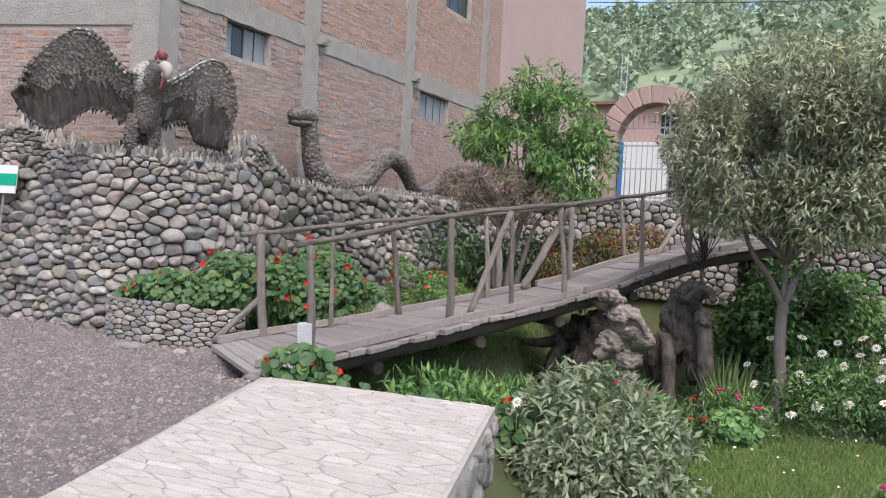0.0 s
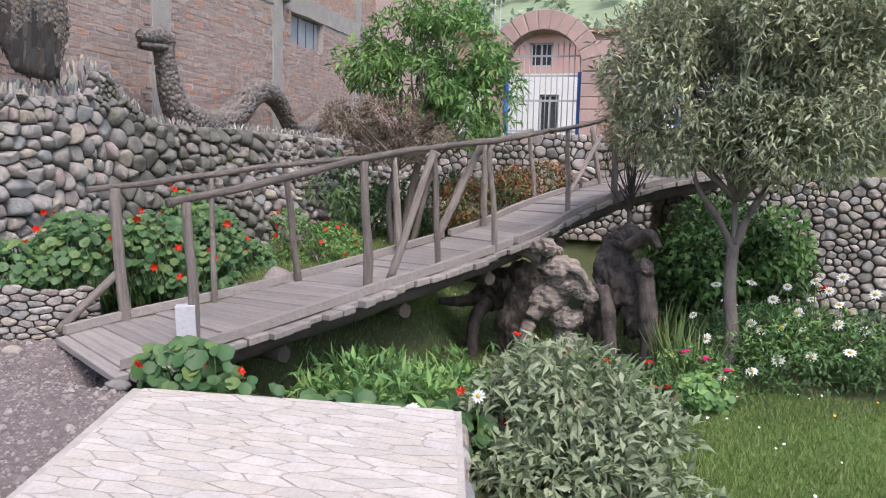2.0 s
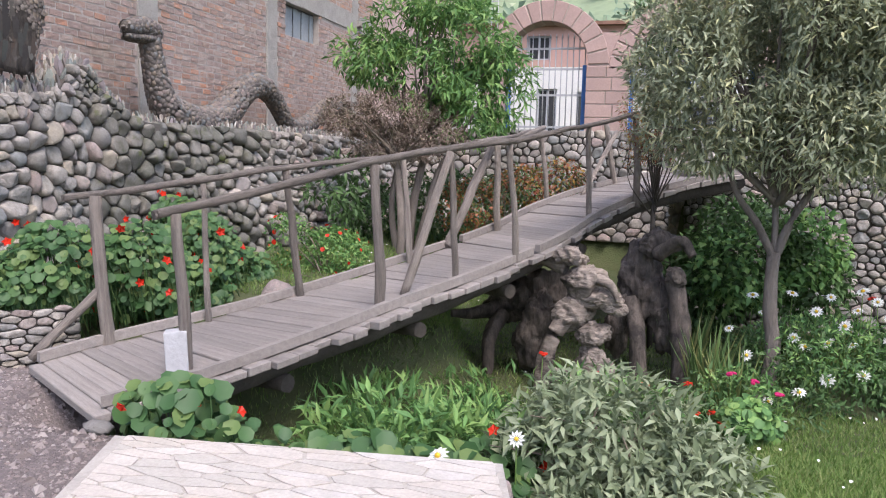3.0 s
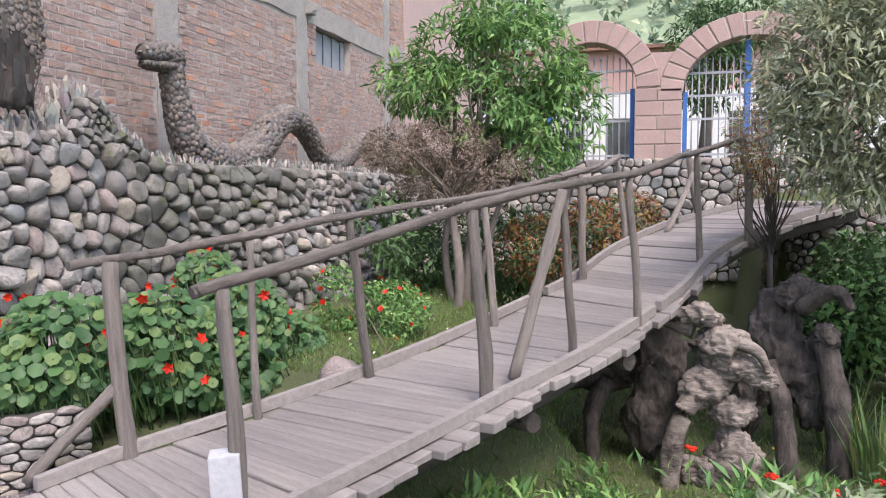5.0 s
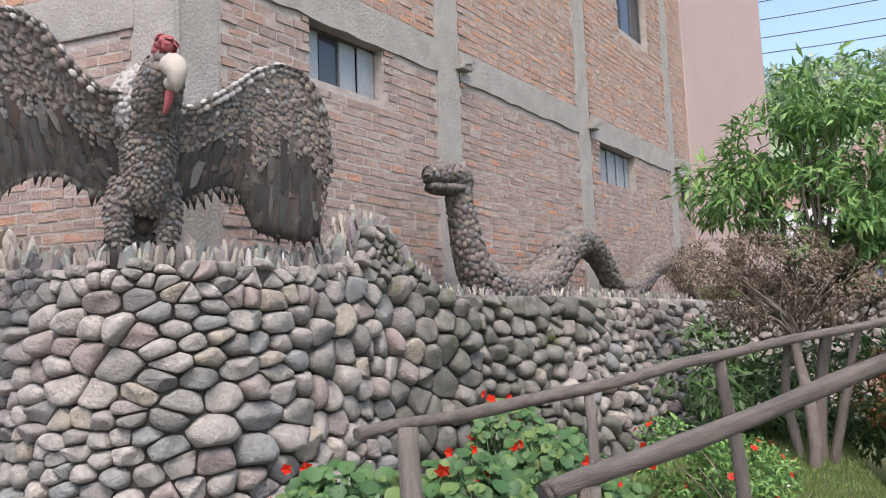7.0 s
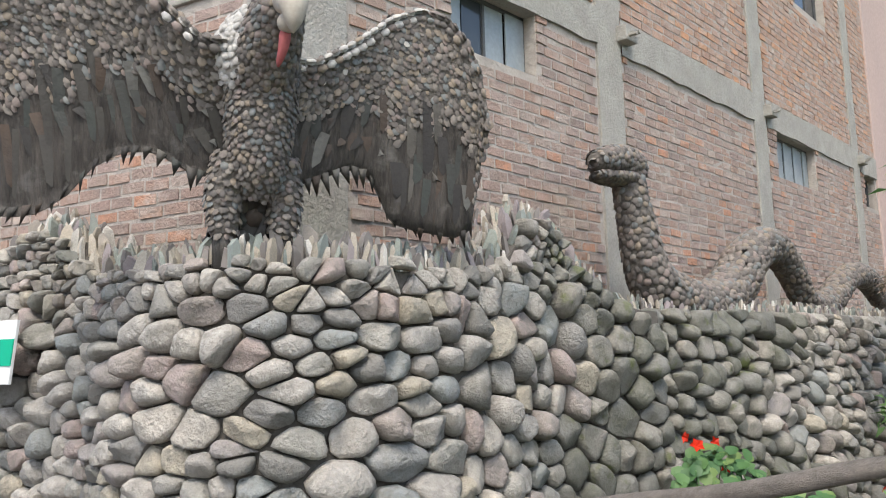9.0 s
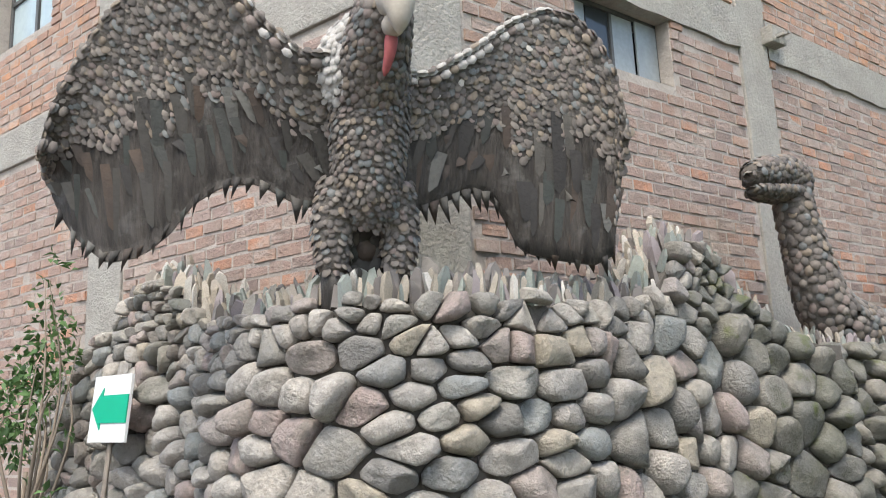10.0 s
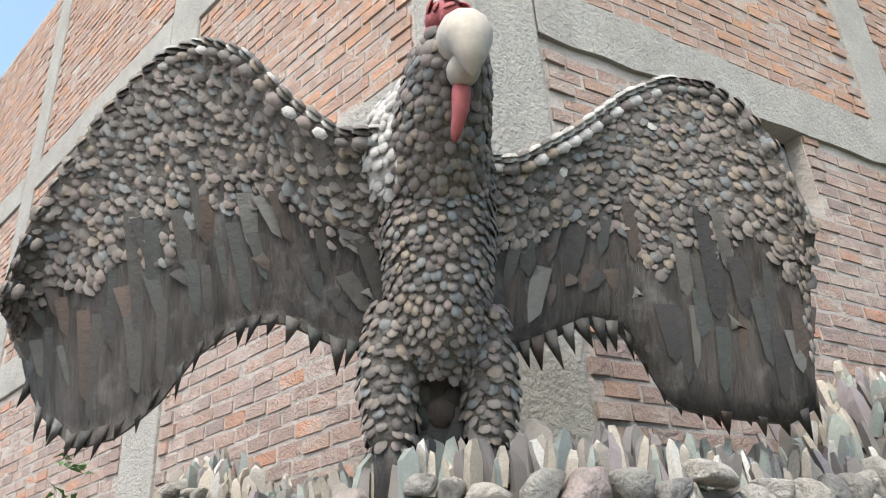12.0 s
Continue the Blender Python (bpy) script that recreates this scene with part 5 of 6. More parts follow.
M_IRIS = material("sword_leaf", (0.12, 0.19, 0.055), 0.5, palette=[(0.143, 0.240, 0.078), (0.208, 0.312, 0.098), (0.111, 0.182, 0.058), (0.338, 0.351, 0.130)], island=True, scale=3, fine=20, amount=0.3, bump=0, translucent=0.25)
M_STRAW = material("straw_blade", (0.34, 0.27, 0.14), 0.7, palette=[(0.36, 0.29, 0.15), (0.30, 0.26, 0.12), (0.22, 0.25, 0.09), (0.42, 0.34, 0.20)], island=True, scale=3, fine=20, amount=0.3, bump=0, translucent=0.2)
M_RED = material("red_petal", (0.65, 0.035, 0.012), 0.5, scale=8, fine=30, amount=0.25, bump=0, translucent=0.3)
M_MAGENTA = material("pink_petal", (0.62, 0.03, 0.16), 0.5, scale=8, fine=30, amount=0.25, bump=0, translucent=0.3)
M_PETAL = material("white_petal", (0.80, 0.80, 0.76), 0.6, scale=8, fine=30, amount=0.15, bump=0, translucent=0.2)
M_YELLOW = material("yellow_heart", (0.70, 0.45, 0.04), 0.7, scale=8, fine=30, amount=0.2, bump=0)
M_BARK = material("grey_bark", (0.21, 0.18, 0.155), 0.9, vary=(0.11, 0.09, 0.075), scale=6, fine=35, amount=0.7, bump=0.8, bump_scale=25, stretch=(2, 2, .6))
M_TWIG = material("dry_twig", (0.22, 0.18, 0.14), 0.9, scale=8, fine=30, amount=0.5, bump=0.2)


def unit(a):
    return a / np.maximum(np.linalg.norm(a, axis=1, keepdims=True), 1e-9)


def leaf_mesh(name, c, axis, normal, length, width, mat, parent, fold=0.25, bend=0.15):
    """Many pointed leaves: each a folded kite of four triangles from its stalk along axis."""
    n = len(c)
    axis = unit(axis)
    side = unit(np.cross(axis, normal))
    nrm = np.cross(side, axis)
    L, W = length[:, None], width[:, None]
    p = np.stack([c, c + axis * L * .45 + side * W * .5 + nrm * W * fold, c + axis * L * .5, c + axis * L * .45 - side * W * .5 + nrm * W * fold, c + axis * L - nrm * L * bend], 1).reshape(-1, 3)
    o = np.arange(n)[:, None] * 5
    tri = np.concatenate([o + np.array(t) for t in ((0, 2, 1), (0, 3, 2), (1, 2, 4), (2, 3, 4))], 1).reshape(-1, 3)
    me = bpy.data.meshes.new(name)
    me.vertices.add(len(p))
    me.vertices.foreach_set("co", p.ravel())
    me.loops.add(tri.size)
    me.loops.foreach_set("vertex_index", tri.ravel())
    me.polygons.add(len(tri))
    me.polygons.foreach_set("loop_start", np.arange(0, tri.size, 3))
    me.materials.append(mat)
    me.update(calc_edges=True)
    ob = new(name, me)
    ob.parent = parent
    return ob


def round_leaves(name, c, normal, radius, mat, parent, sides=7):
    """Round shield leaves, slightly dished."""
    n = len(c)
    normal = unit(normal)
    a = unit(np.cross(normal, np.array([[0.31, 0.2, 0.93]])))
    b = np.cross(normal, a)
    an = np.linspace(0, 2 * np.pi, sides, endpoint=False)
    rim = c[:, None] + radius[:, None, None] * (np.cos(an)[None, :, None] * a[:, None] + np.sin(an)[None, :, None] * b[:, None]) + normal[:, None] * radius[:, None, None] * (0.14 * np.sin(an * 2.0 + 1)[None, :, None])
    p = np.concatenate([c[:, None] - normal[:, None] * radius[:, None, None] * .18, rim], 1).reshape(-1, 3)
    o = np.arange(n)[:, None] * (sides + 1)
    tri = np.concatenate([o + np.array((0, 1 + k, 1 + (k + 1) % sides)) for k in range(sides)], 1).reshape(-1, 3)
    return raw(name, p, [tuple(t) for t in tri.tolist()], mat, parent, smooth=True)


def in_blobs(rng, blobs, n, shell=0.55, gaps=2.2, cut=-0.12):
    """Points in a union of ellipsoids, thicker towards the rim, with gaps."""
    out, nrm = [], []
    vol = np.array([b[1][0] * b[1][1] * b[1][2] for b in blobs])
    pick = rng.choice(len(blobs), size=n * 2, p=vol / vol.sum())
    d = unit(rng.normal(size=(n * 2, 3)))
    r = rng.uniform(shell ** 3, 1.12, n * 2) ** (1 / 3)
    for k, dd, rr in zip(pick, d, r):
        c, s = blobs[k]
        q = Vector((c[0] + dd[0] * s[0] * rr, c[1] + dd[1] * s[1] * rr, c[2] + dd[2] * s[2] * rr))
        if noise.noise(q * gaps) + 0.4 * noise.noise(q * gaps * 2.7) < cut:
            continue
        out.append(q[:])
        nrm.append(dd)
        if len(out) >= n:
            break
    return np.array(out), np.array(nrm)


def crown(name, rng, blobs, n, length, width, mat, parent, droop=0.3, outward=0.6, **kw):
    c, d = in_blobs(rng, blobs, n, **kw)
    m = len(c)
    axis = d * outward + rng.normal(size=(m, 3)) * 0.7 + np.array([0, 0, -droop])
    normal = rng.normal(size=(m, 3)) * 0.5 + np.array([0, 0, 1.0]) + d * 0.4
    return leaf_mesh(name, c, axis, normal, length * rng.uniform(.65, 1.25, m), width * rng.uniform(.7, 1.2, m), mat, parent)


def branches(parent, base, blobs, rng, n, r, mat=M_BARK, start=0.3):
    """Limbs from the trunk's head into the crown."""
    for i in range(n):
        c, s = blobs[i % len(blobs)]
        e = Vector(c) + Vector((s[0] * rng.uniform(-.75, .75), s[1] * rng.uniform(-.75, .75), s[2] * rng.uniform(-.2, .8)))
        b = Vector(base) + Vector((rng.uniform(-.03, .03), rng.uniform(-.03, .03), rng.uniform(-.1, .1)))
        mid = b.lerp(e, .5) + Vector((rng.uniform(-.15, .15), rng.uniform(-.15, .15), rng.uniform(-.05, .2)))
        bm = bmesh.new()
        tube(bm, smooth_path([b, mid, e], 9), list(np.linspace(r, r * .2, 9)), 6, .1, float(rng.uniform(0, 40)))
        part("limb", bm, mat, parent)


def right_tree():
    rng = np.random.default_rng(51)
    t = thing("olive_tree", (0, 0, 0), "small tree with narrow grey-green leaves and a forked trunk", "tree")
    bm = bmesh.new()
    tube(bm, smooth_path([(.72, 8.05, -.55), (.88, 8.2, -.38), (.93, 8.3, -.1), (.89, 8.38, .3), (.90, 8.4, .68)], 18), list(np.linspace(.066, .048, 18)), 10, .16, 3)
    for pts, r in (([(.90, 8.4, .62), (.76, 8.4, .9), (.58, 8.38, 1.15), (.45, 8.3, 1.6)], .036), ([(.90, 8.4, .62), (.9, 8.45, .95), (.88, 8.5, 1.3), (.95, 8.5, 1.9)], .03), ([(.90, 8.4, .62), (1.02, 8.42, .95), (1.2, 8.45, 1.3), (1.35, 8.45, 1.9)], .038)):
        tube(bm, smooth_path(pts, 12), list(np.linspace(r, r * .5, 12)), 8, .12, 5)
    part("trunk", bm, M_BARK, t)
    blobs = [((.45, 8.4, 2.15), (.75, .8, .62)), ((1.15, 8.5, 2.3), (.85, .9, .75)), ((.85, 8.3, 2.65), (.75, .8, .55)), ((1.75, 8.5, 2.1), (.8, .9, .75)), ((.35, 8.35, 1.7), (.55, .6, .42)), ((1.3, 8.3, 1.65), (.75, .7, .48)), ((.0, 8.4, 2.3), (.40, .5, .42)), ((1.7, 8.4, 2.75), (.7, .8, .5))]
    branches(t, (.9, 8.4, 1.15), blobs, rng, 26, .028)
    crown("crown", rng, blobs, 44000, .092, .021, M_LEAF_OLIVE, t, droop=.25, shell=.3, gaps=2.4, cut=-.26)


right_tree()


def green_tree():
    rng = np.random.default_rng(52)
    t = thing("broadleaf_tree", (0, 0, 0), "bushy tree with fresh green drooping leaves", "tree")
    bm = bmesh.new()
    for pts, r in (([(-2.98, 10.9, .1), (-2.95, 10.95, .7), (-2.85, 11.1, 1.4), (-2.7, 11.3, 2.2)], .07), ([(-3.1, 10.85, .1), (-3.2, 10.9, .8), (-3.15, 11.1, 1.6), (-3.2, 11.3, 2.4)], .045), ([(-2.9, 10.9, .1), (-2.75, 10.9, .7), (-2.6, 11.0, 1.3), (-2.2, 11.2, 2.0)], .045)):
        tube(bm, smooth_path(pts, 14), list(np.linspace(r, r * .5, 14)), 8, .15, 5)
    part("trunk", bm, M_BARK, t)
    blobs = [((-2.7, 11.3, 3.25), (.55, .6, .5)), ((-3.1, 11.3, 2.9), (.6, .7, .45)), ((-3.55, 11.2, 2.6), (.55, .6, .35)), ((-2.35, 11.3, 2.7), (.65, .7, .55)), ((-2.0, 11.3, 2.2), (.5, .6, .5)), ((-2.75, 11.2, 2.3), (.7, .7, .45)), ((-2.35, 11.2, 1.9), (.6, .5, .35))]
    branches(t, (-2.8, 11.15, 1.5), blobs, rng, 22, .02)
    crown("crown", rng, blobs, 7500, .15, .036, M_LEAF_GREEN, t, droop=.5, shell=.25, gaps=2.6, cut=.0)
    s = thing("brown_shrub", (0, 0, 0), "dry brownish shrub leaning over the terrace wall", "shrub")
    b2 = [((-3.2, 10.9, 1.85), (.55, .5, .33)), ((-3.75, 10.9, 1.85), (.42, .45, .26)), ((-2.7, 10.9, 1.65), (.45, .45, .33)), ((-3.3, 10.9, 1.5), (.5, .4, .25))]
    bm = bmesh.new()
    tube(bm, smooth_path([(-2.95, 10.5, .1), (-2.95, 10.55, .6), (-3.05, 10.7, 1.1), (-3.1, 10.8, 1.6)], 12), list(np.linspace(.06, .03, 12)), 8, .2, 9)
    part("stem", bm, M_BARK, s)
    branches(s, (-3.05, 10.75, 1.25), b2, rng, 40, .014, M_TWIG)
    crown("crown", rng, b2, 20000, .048, .013, M_LEAF_BROWN, s, droop=.1, shell=.3, gaps=4.5, cut=.02)
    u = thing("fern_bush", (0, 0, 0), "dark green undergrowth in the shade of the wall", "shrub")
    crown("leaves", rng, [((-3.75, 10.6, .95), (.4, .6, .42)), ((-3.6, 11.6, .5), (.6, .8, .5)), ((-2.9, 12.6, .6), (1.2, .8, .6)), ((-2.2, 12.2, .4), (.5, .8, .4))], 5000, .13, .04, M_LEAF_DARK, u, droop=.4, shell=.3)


green_tree()


def shrubs():
    rng = np.random.default_rng(53)
    t = thing("leafy_bush", (0, 0, 0), "dense grey-green bush beside the paved landing", "bush")
    blobs = [((-.22, 5.75, -.12), (.52, .5, .40)), ((-.5, 5.55, -.25), (.36, .4, .3)), ((.15, 5.6, -.25), (.42, .45, .32)), ((-.15, 5.25, -.35), (.5, .45, .28)), ((.30, 5.2, -.42), (.4, .4, .2))]
    branches(t, (-.15, 5.6, -.45), blobs, rng, 40, .012, M_TWIG)
    crown("leaves", rng, blobs, 9000, .095, .030, M_LEAF_BUSH, t, droop=.2, shell=.55, gaps=3.0, cut=-.35)
    t = thing("thin_shrub", (0, 0, 0), "sparse dark-twigged shrub at the bridge edge", "shrub")
    b = [((-.12, 9.75, 1.85), (.32, .3, .36)), ((.05, 9.8, 1.6), (.3, .3, .3)), ((-.2, 9.8, 1.5), (.2, .2, .25))]
    branches(t, (-.05, 9.75, .95), b, rng, 26, .008, M_DARKWOOD)
    bm = bmesh.new()
    tube(bm, [(-.02, 9.7, -.5), (-.05, 9.72, .2), (-.06, 9.75, .95)], [.03, .028, .02], 7, .15, 2)
    part("stem", bm, M_DARKWOOD, t)
    crown("leaves", rng, b, 1500, .045, .014, M_LEAF_AUTUMN, t, shell=.3)
    crown("green_leaves", rng, b, 1100, .045, .014, M_LEAF_OLIVE, t, shell=.3)
    t = thing("autumn_bush", (0, 0, 0), "low bush with red, yellow and orange leaves", "bush")
    b = [((-2.3, 11.4, .75), (.45, .4, .38)), ((-1.75, 11.8, .95), (.4, .35, .35)), ((-1.3, 12.2, 1.1), (.35, .3, .3))]
    branches(t, (-2.0, 11.6, .2), b, rng, 20, .012, M_TWIG)
    crown("leaves", rng, b, 2600, .06, .035, M_LEAF_AUTUMN, t, shell=.4)
    crown("green_leaves", rng, b, 1500, .06, .03, M_LEAF_DARK, t, shell=.2)
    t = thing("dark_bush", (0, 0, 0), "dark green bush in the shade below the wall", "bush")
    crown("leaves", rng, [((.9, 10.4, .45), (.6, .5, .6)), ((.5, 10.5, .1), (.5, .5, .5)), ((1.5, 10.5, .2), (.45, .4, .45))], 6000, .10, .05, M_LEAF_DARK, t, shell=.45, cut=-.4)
    crown("bright_leaves", rng, [((1.45, 10.2, .55), (.38, .32, .40)), ((.8, 10.0, .35), (.5, .3, .45))], 1100, .09, .06, M_LEAF_GREEN, t, shell=.5)
    t = thing("flower_shrub", (0, 0, 0), "small shrub with coral flowers beside the bridge", "shrub")
    b = [((-3.15, 8.9, .35), (.38, .45, .3)), ((-3.0, 8.0, .2), (.28, .4, .2)), ((-3.45, 8.6, .55), (.22, .25, .25))]
    branches(t, (-3.1, 8.7, .05), b, rng, 14, .01, M_TWIG)
    crown("leaves", rng, b, 3400, .05, .025, M_LEAF_GREEN, t, shell=.35)
    c, d = in_blobs(rng, b, 40, shell=.9)
    round_leaves("blossoms", c + d * .04, d, rng.uniform(.015, .028, len(c)), M_RED, t)
    t = thing("side_sapling", (0, 0, 0), "thin sapling with small leaves beside the stone wall", "sapling")
    b = [((-7.3, 5.40, 1.9), (.3, .14, .38)), ((-7.1, 5.36, 1.5), (.25, .12, .3)), ((-7.5, 5.28, 1.5), (.3, .15, .3)), ((-7.05, 5.33, 1.0), (.22, .12, .3))]
    branches(t, (-7.05, 5.28, .9), b, rng, 16, .01, M_TWIG)
    bm = bmesh.new()
    tube(bm, [(-7.0, 5.2, -.02), (-7.02, 5.23, .6), (-7.06, 5.28, 1.2)], [.016, .014, .01], 6, .1, 2)
    part("stem", bm, M_TWIG, t)
    crown("leaves", rng, b, 800, .06, .032, M_LEAF_DARK, t, shell=.3)


shrubs()


def nasturtium(label, patches, n, size, seed, flowers, tall=0.0):
    """A patch of round leaves on stalks: patches of centre, half sizes."""
    rng = np.random.default_rng(seed)
    t = thing("nasturtium", (0, 0, 0), label, "plant", group="nasturtium patches")
    c, d = in_blobs(rng, patches, n, shell=.75, gaps=3.5, cut=-.5)
    low = np.array([ground_z(x, y) + .03 for x, y in c[:, :2]])
    c[:, 2] = np.maximum(c[:, 2], low)
    nr = np.array([[.35, -.55, .75]]) + rng.normal(size=c.shape) * .35 + d * .4
    round_leaves("leaves", c, nr, size * rng.uniform(.45, 1.25, len(c)), M_LEAF_NAST, t)
    bm = bmesh.new()
    for q in c[:: 3]:
        g = Vector((q[0] - rng.uniform(-.08, .08), q[1] + rng.uniform(0, .12), max(ground_z(q[0], q[1]), q[2] - .3)))
        tube(bm, [g, g.lerp(Vector(q), .5) + Vector((rng.uniform(-.03, .03), 0, .02)), q], .004, 4)
    tagged(part("stalk_tangle", bm, M_LEAF_NAST, t), kind="stuff")
    k = rng.choice(len(c), flowers, replace=False)
    for q, dd in zip(c[k], d[k]):
        p = Vector(q) + Vector((.03, -.05, .03)) + Vector(dd) * .05
        bm = bmesh.new()
        nv = Vector((.4, -.7, .4)) + Vector(rng.normal(size=3) * .35)
        nv.normalize()
        a = nv.cross(Vector((0, 0, 1))).normalized()
        b = nv.cross(a)
        r = rng.uniform(.02, .036)
        for i in range(5):
            an = 2 * math.pi * i / 5
            e, w = a * math.cos(an) + b * math.sin(an), a * math.cos(an + 1.57) + b * math.sin(an + 1.57)
            vs = [bm.verts.new(x) for x in (p - nv * .01, p + e * r * .6 - w * r * .5 + nv * .008, p + e * r * 1.25 + nv * .004, p + e * r * .6 + w * r * .5 + nv * .008)]
            bm.faces.new(vs)
        part("blossom", bm, M_RED, t)


nasturtium("nasturtiums with round green leaves and red flowers in the planter", [((-4.35, 5.75, .45), (.5, .28, .22)), ((-4.0, 6.2, .50), (.35, .4, .35)), ((-4.75, 5.65, .30), (.25, .2, .25)), ((-3.75, 6.7, .45), (.35, .4, .38))], 2500, .035, 61, 22)
nasturtium("climbing nasturtiums with red flowers against the terrace wall", [((-3.65, 7.35, .45), (.32, .45, .42)), ((-4.12, 7.75, .66), (.18, .35, .32)), ((-3.6, 7.9, .25), (.3, .4, .28)), ((-3.4, 6.9, .3), (.25, .4, .22))], 2300, .032, 62, 30)
nasturtium("trailing nasturtiums with orange-red flowers at the foot of the bridge", [((-2.12, 4.82, .14), (.30, .20, .18)), ((-1.88, 4.92, .05), (.24, .15, .15)), ((-1.3, 5.15, -.2), (.5, .2, .2)), ((-.8, 5.4, -.25), (.3, .25, .18))], 560, .05, 63, 14)


def grass_tufts(name, label, spots, n, height, width, mat, seed, lean=.35, category="plant", group=""):
    """Sword-shaped blades fanning from a few roots."""
    rng = np.random.default_rng(seed)
    for sx, sy, sr, sh in spots:
        t = thing(name, (sx, sy, ground_z(sx, sy)), label, category, group)
        an = rng.uniform(0, 2 * np.pi, n)
        r = sr * np.sqrt(rng.uniform(0, 1, n))
        c = np.stack([r * np.cos(an), r * np.sin(an), np.full(n, -.02)], 1)
        axis = np.stack([np.cos(an) * lean * rng.uniform(0, 1, n), np.sin(an) * lean * rng.uniform(0, 1, n), np.ones(n)], 1)
        normal = np.stack([np.cos(an), np.sin(an), np.full(n, .2)], 1)
        leaf_mesh("blades", c, axis, normal, sh * height * rng.uniform(.55, 1.1, n), np.full(n, width), mat, t, bend=-.12)


grass_tufts("dry_grass_clump", "clump of dry straw-coloured grass beside the lawn", [(2.25, 7.5, .16, .8), (2.5, 7.7, .2, 1.0)], 90, .42, .012, M_STRAW, 77, group="dry grass clumps")
grass_tufts("iris_clump", "clump of upright sword-shaped green leaves", [(.45, 8.2, .16, 1.0), (.62, 7.75, .15, .9), (1.45, 8.9, .2, 1.0), (1.75, 9.2, .2, .9), (.3, 8.7, .14, 1.1), (1.15, 9.2, .2, .8)], 60, .62, .022, M_IRIS, 71, group="sword-leaved clumps")


def daisies():
    rng = np.random.default_rng(72)
    heads = [(.60, 8.6, .02), (.78, 8.6, .28), (1.04, 8.6, .33), (1.63, 8.6, .21), (1.87, 8.6, .42), (1.5, 8.4, .12), (1.35, 8.3, .0), (1.7, 8.3, .05), (1.2, 8.2, -.05), (1.85, 8.5, .2), (1.42, 8.7, .3), (1.95, 8.6, -.1), (.95, 8.5, .1), (1.1, 8.4, .0), (.7, 8.1, -.1), (1.55, 8.0, -.15), (1.8, 7.9, -.1), (.82, 7.6, -.32), (1.3, 7.9, -.2), (1.6, 8.6, .38), (2.1, 8.6, .3), (2.3, 8.4, .15), (1.22, 8.6, .2), (2.0, 8.2, .02), (1.75, 8.7, .3), (-.9, 5.15, -.02), (-.62, 5.3, .05), (1.05, 7.85, -.28), (1.48, 8.15, .02), (.9, 8.7, .15), (2.25, 8.0, -.05)]
    for i, (x, y, z) in enumerate(heads):
        x, y = x + rng.uniform(-.04, .04), y + rng.uniform(-.1, .1)
        g = ground_z(x, y)
        t = thing("daisy", (x, y, g), "white daisy with a yellow heart on a thin stalk", "flower", group="daisies in the bed")
        bm = bmesh.new()
        h = z - g
        tip = Vector((rng.uniform(-.04, .04), rng.uniform(-.04, .04), h))
        tube(bm, [(0, 0, -.02), tip * .5 + Vector((.01, 0, 0)), tip], .004, 4)
        part("stalk", bm, M_GRASS, t)
        nv = (Vector((-.2, -.5, .75)) + Vector(rng.normal(size=3) * .25)).normalized()
        a = nv.cross(Vector((0, 1, .1))).normalized()
        b = nv.cross(a)
        bm = bmesh.new()
        r = rng.uniform(.044, .064)
        for k in range(11):
            an = 2 * math.pi * k / 11
            e, w = a * math.cos(an) + b * math.sin(an), -a * math.sin(an) + b * math.cos(an)
            bm.faces.new([bm.verts.new(tip + q) for q in (e * r * .2, e * r * .6 - w * r * .2 + nv * .006, e * r - nv * .004, e * r * .6 + w * r * .2 + nv * .006)])
        part("petals", bm, M_PETAL, t)
        bm = bmesh.new()
        bmesh.ops.create_icosphere(bm, subdivisions=1, radius=r * .27, matrix=Matrix.Translation(tip + nv * .004))
        part("heart", bm, M_YELLOW, t)
    for x, y, z, m in ((.51, 7.13, -.03, 0), (.65, 7.13, -.07, 0), (.81, 7.13, -.14, 0), (1.66, 5.58, -.20, 0), (1.78, 5.55, -.24, 0), (1.88, 5.6, -.22, 0), (1.76, 5.62, -.27, 0), (.45, 7.0, -.34, 1), (.3, 7.05, -.3, 1), (-.35, 7.0, -.08, 1), (.1, 6.8, -.18, 1), (.35, 6.6, -.3, 1), (-.05, 6.9, -.1, 1), (.25, 7.4, -.2, 1), (.4, 7.1, -.3, 1), (-.75, 7.1, .0, 1), (1.7, 8.7, .3, 1)):
        g = ground_z(x, y)
        t = thing("geranium", (x, y, g), "red or pink flower head on a green stalk", "flower", group="red flowers in the bed")
        bm = bmesh.new()
        tube(bm, [(0, 0, -.02), (0.01, 0, z - g)], .004, 4)
        part("stalk", bm, M_GRASS, t)
        bm = bmesh.new()
        for k in range(9):
            d = Vector(rng.normal(size=3)).normalized() * .026
            d.z = abs(d.z) * .7
            bmesh.ops.create_icosphere(bm, subdivisions=1, radius=.016, matrix=Matrix.Translation(Vector((.01, 0, z - g)) + d) @ Matrix.Diagonal((1, 1, .6, 1)))
        part("blossoms", bm, M_RED if m else M_MAGENTA, t)
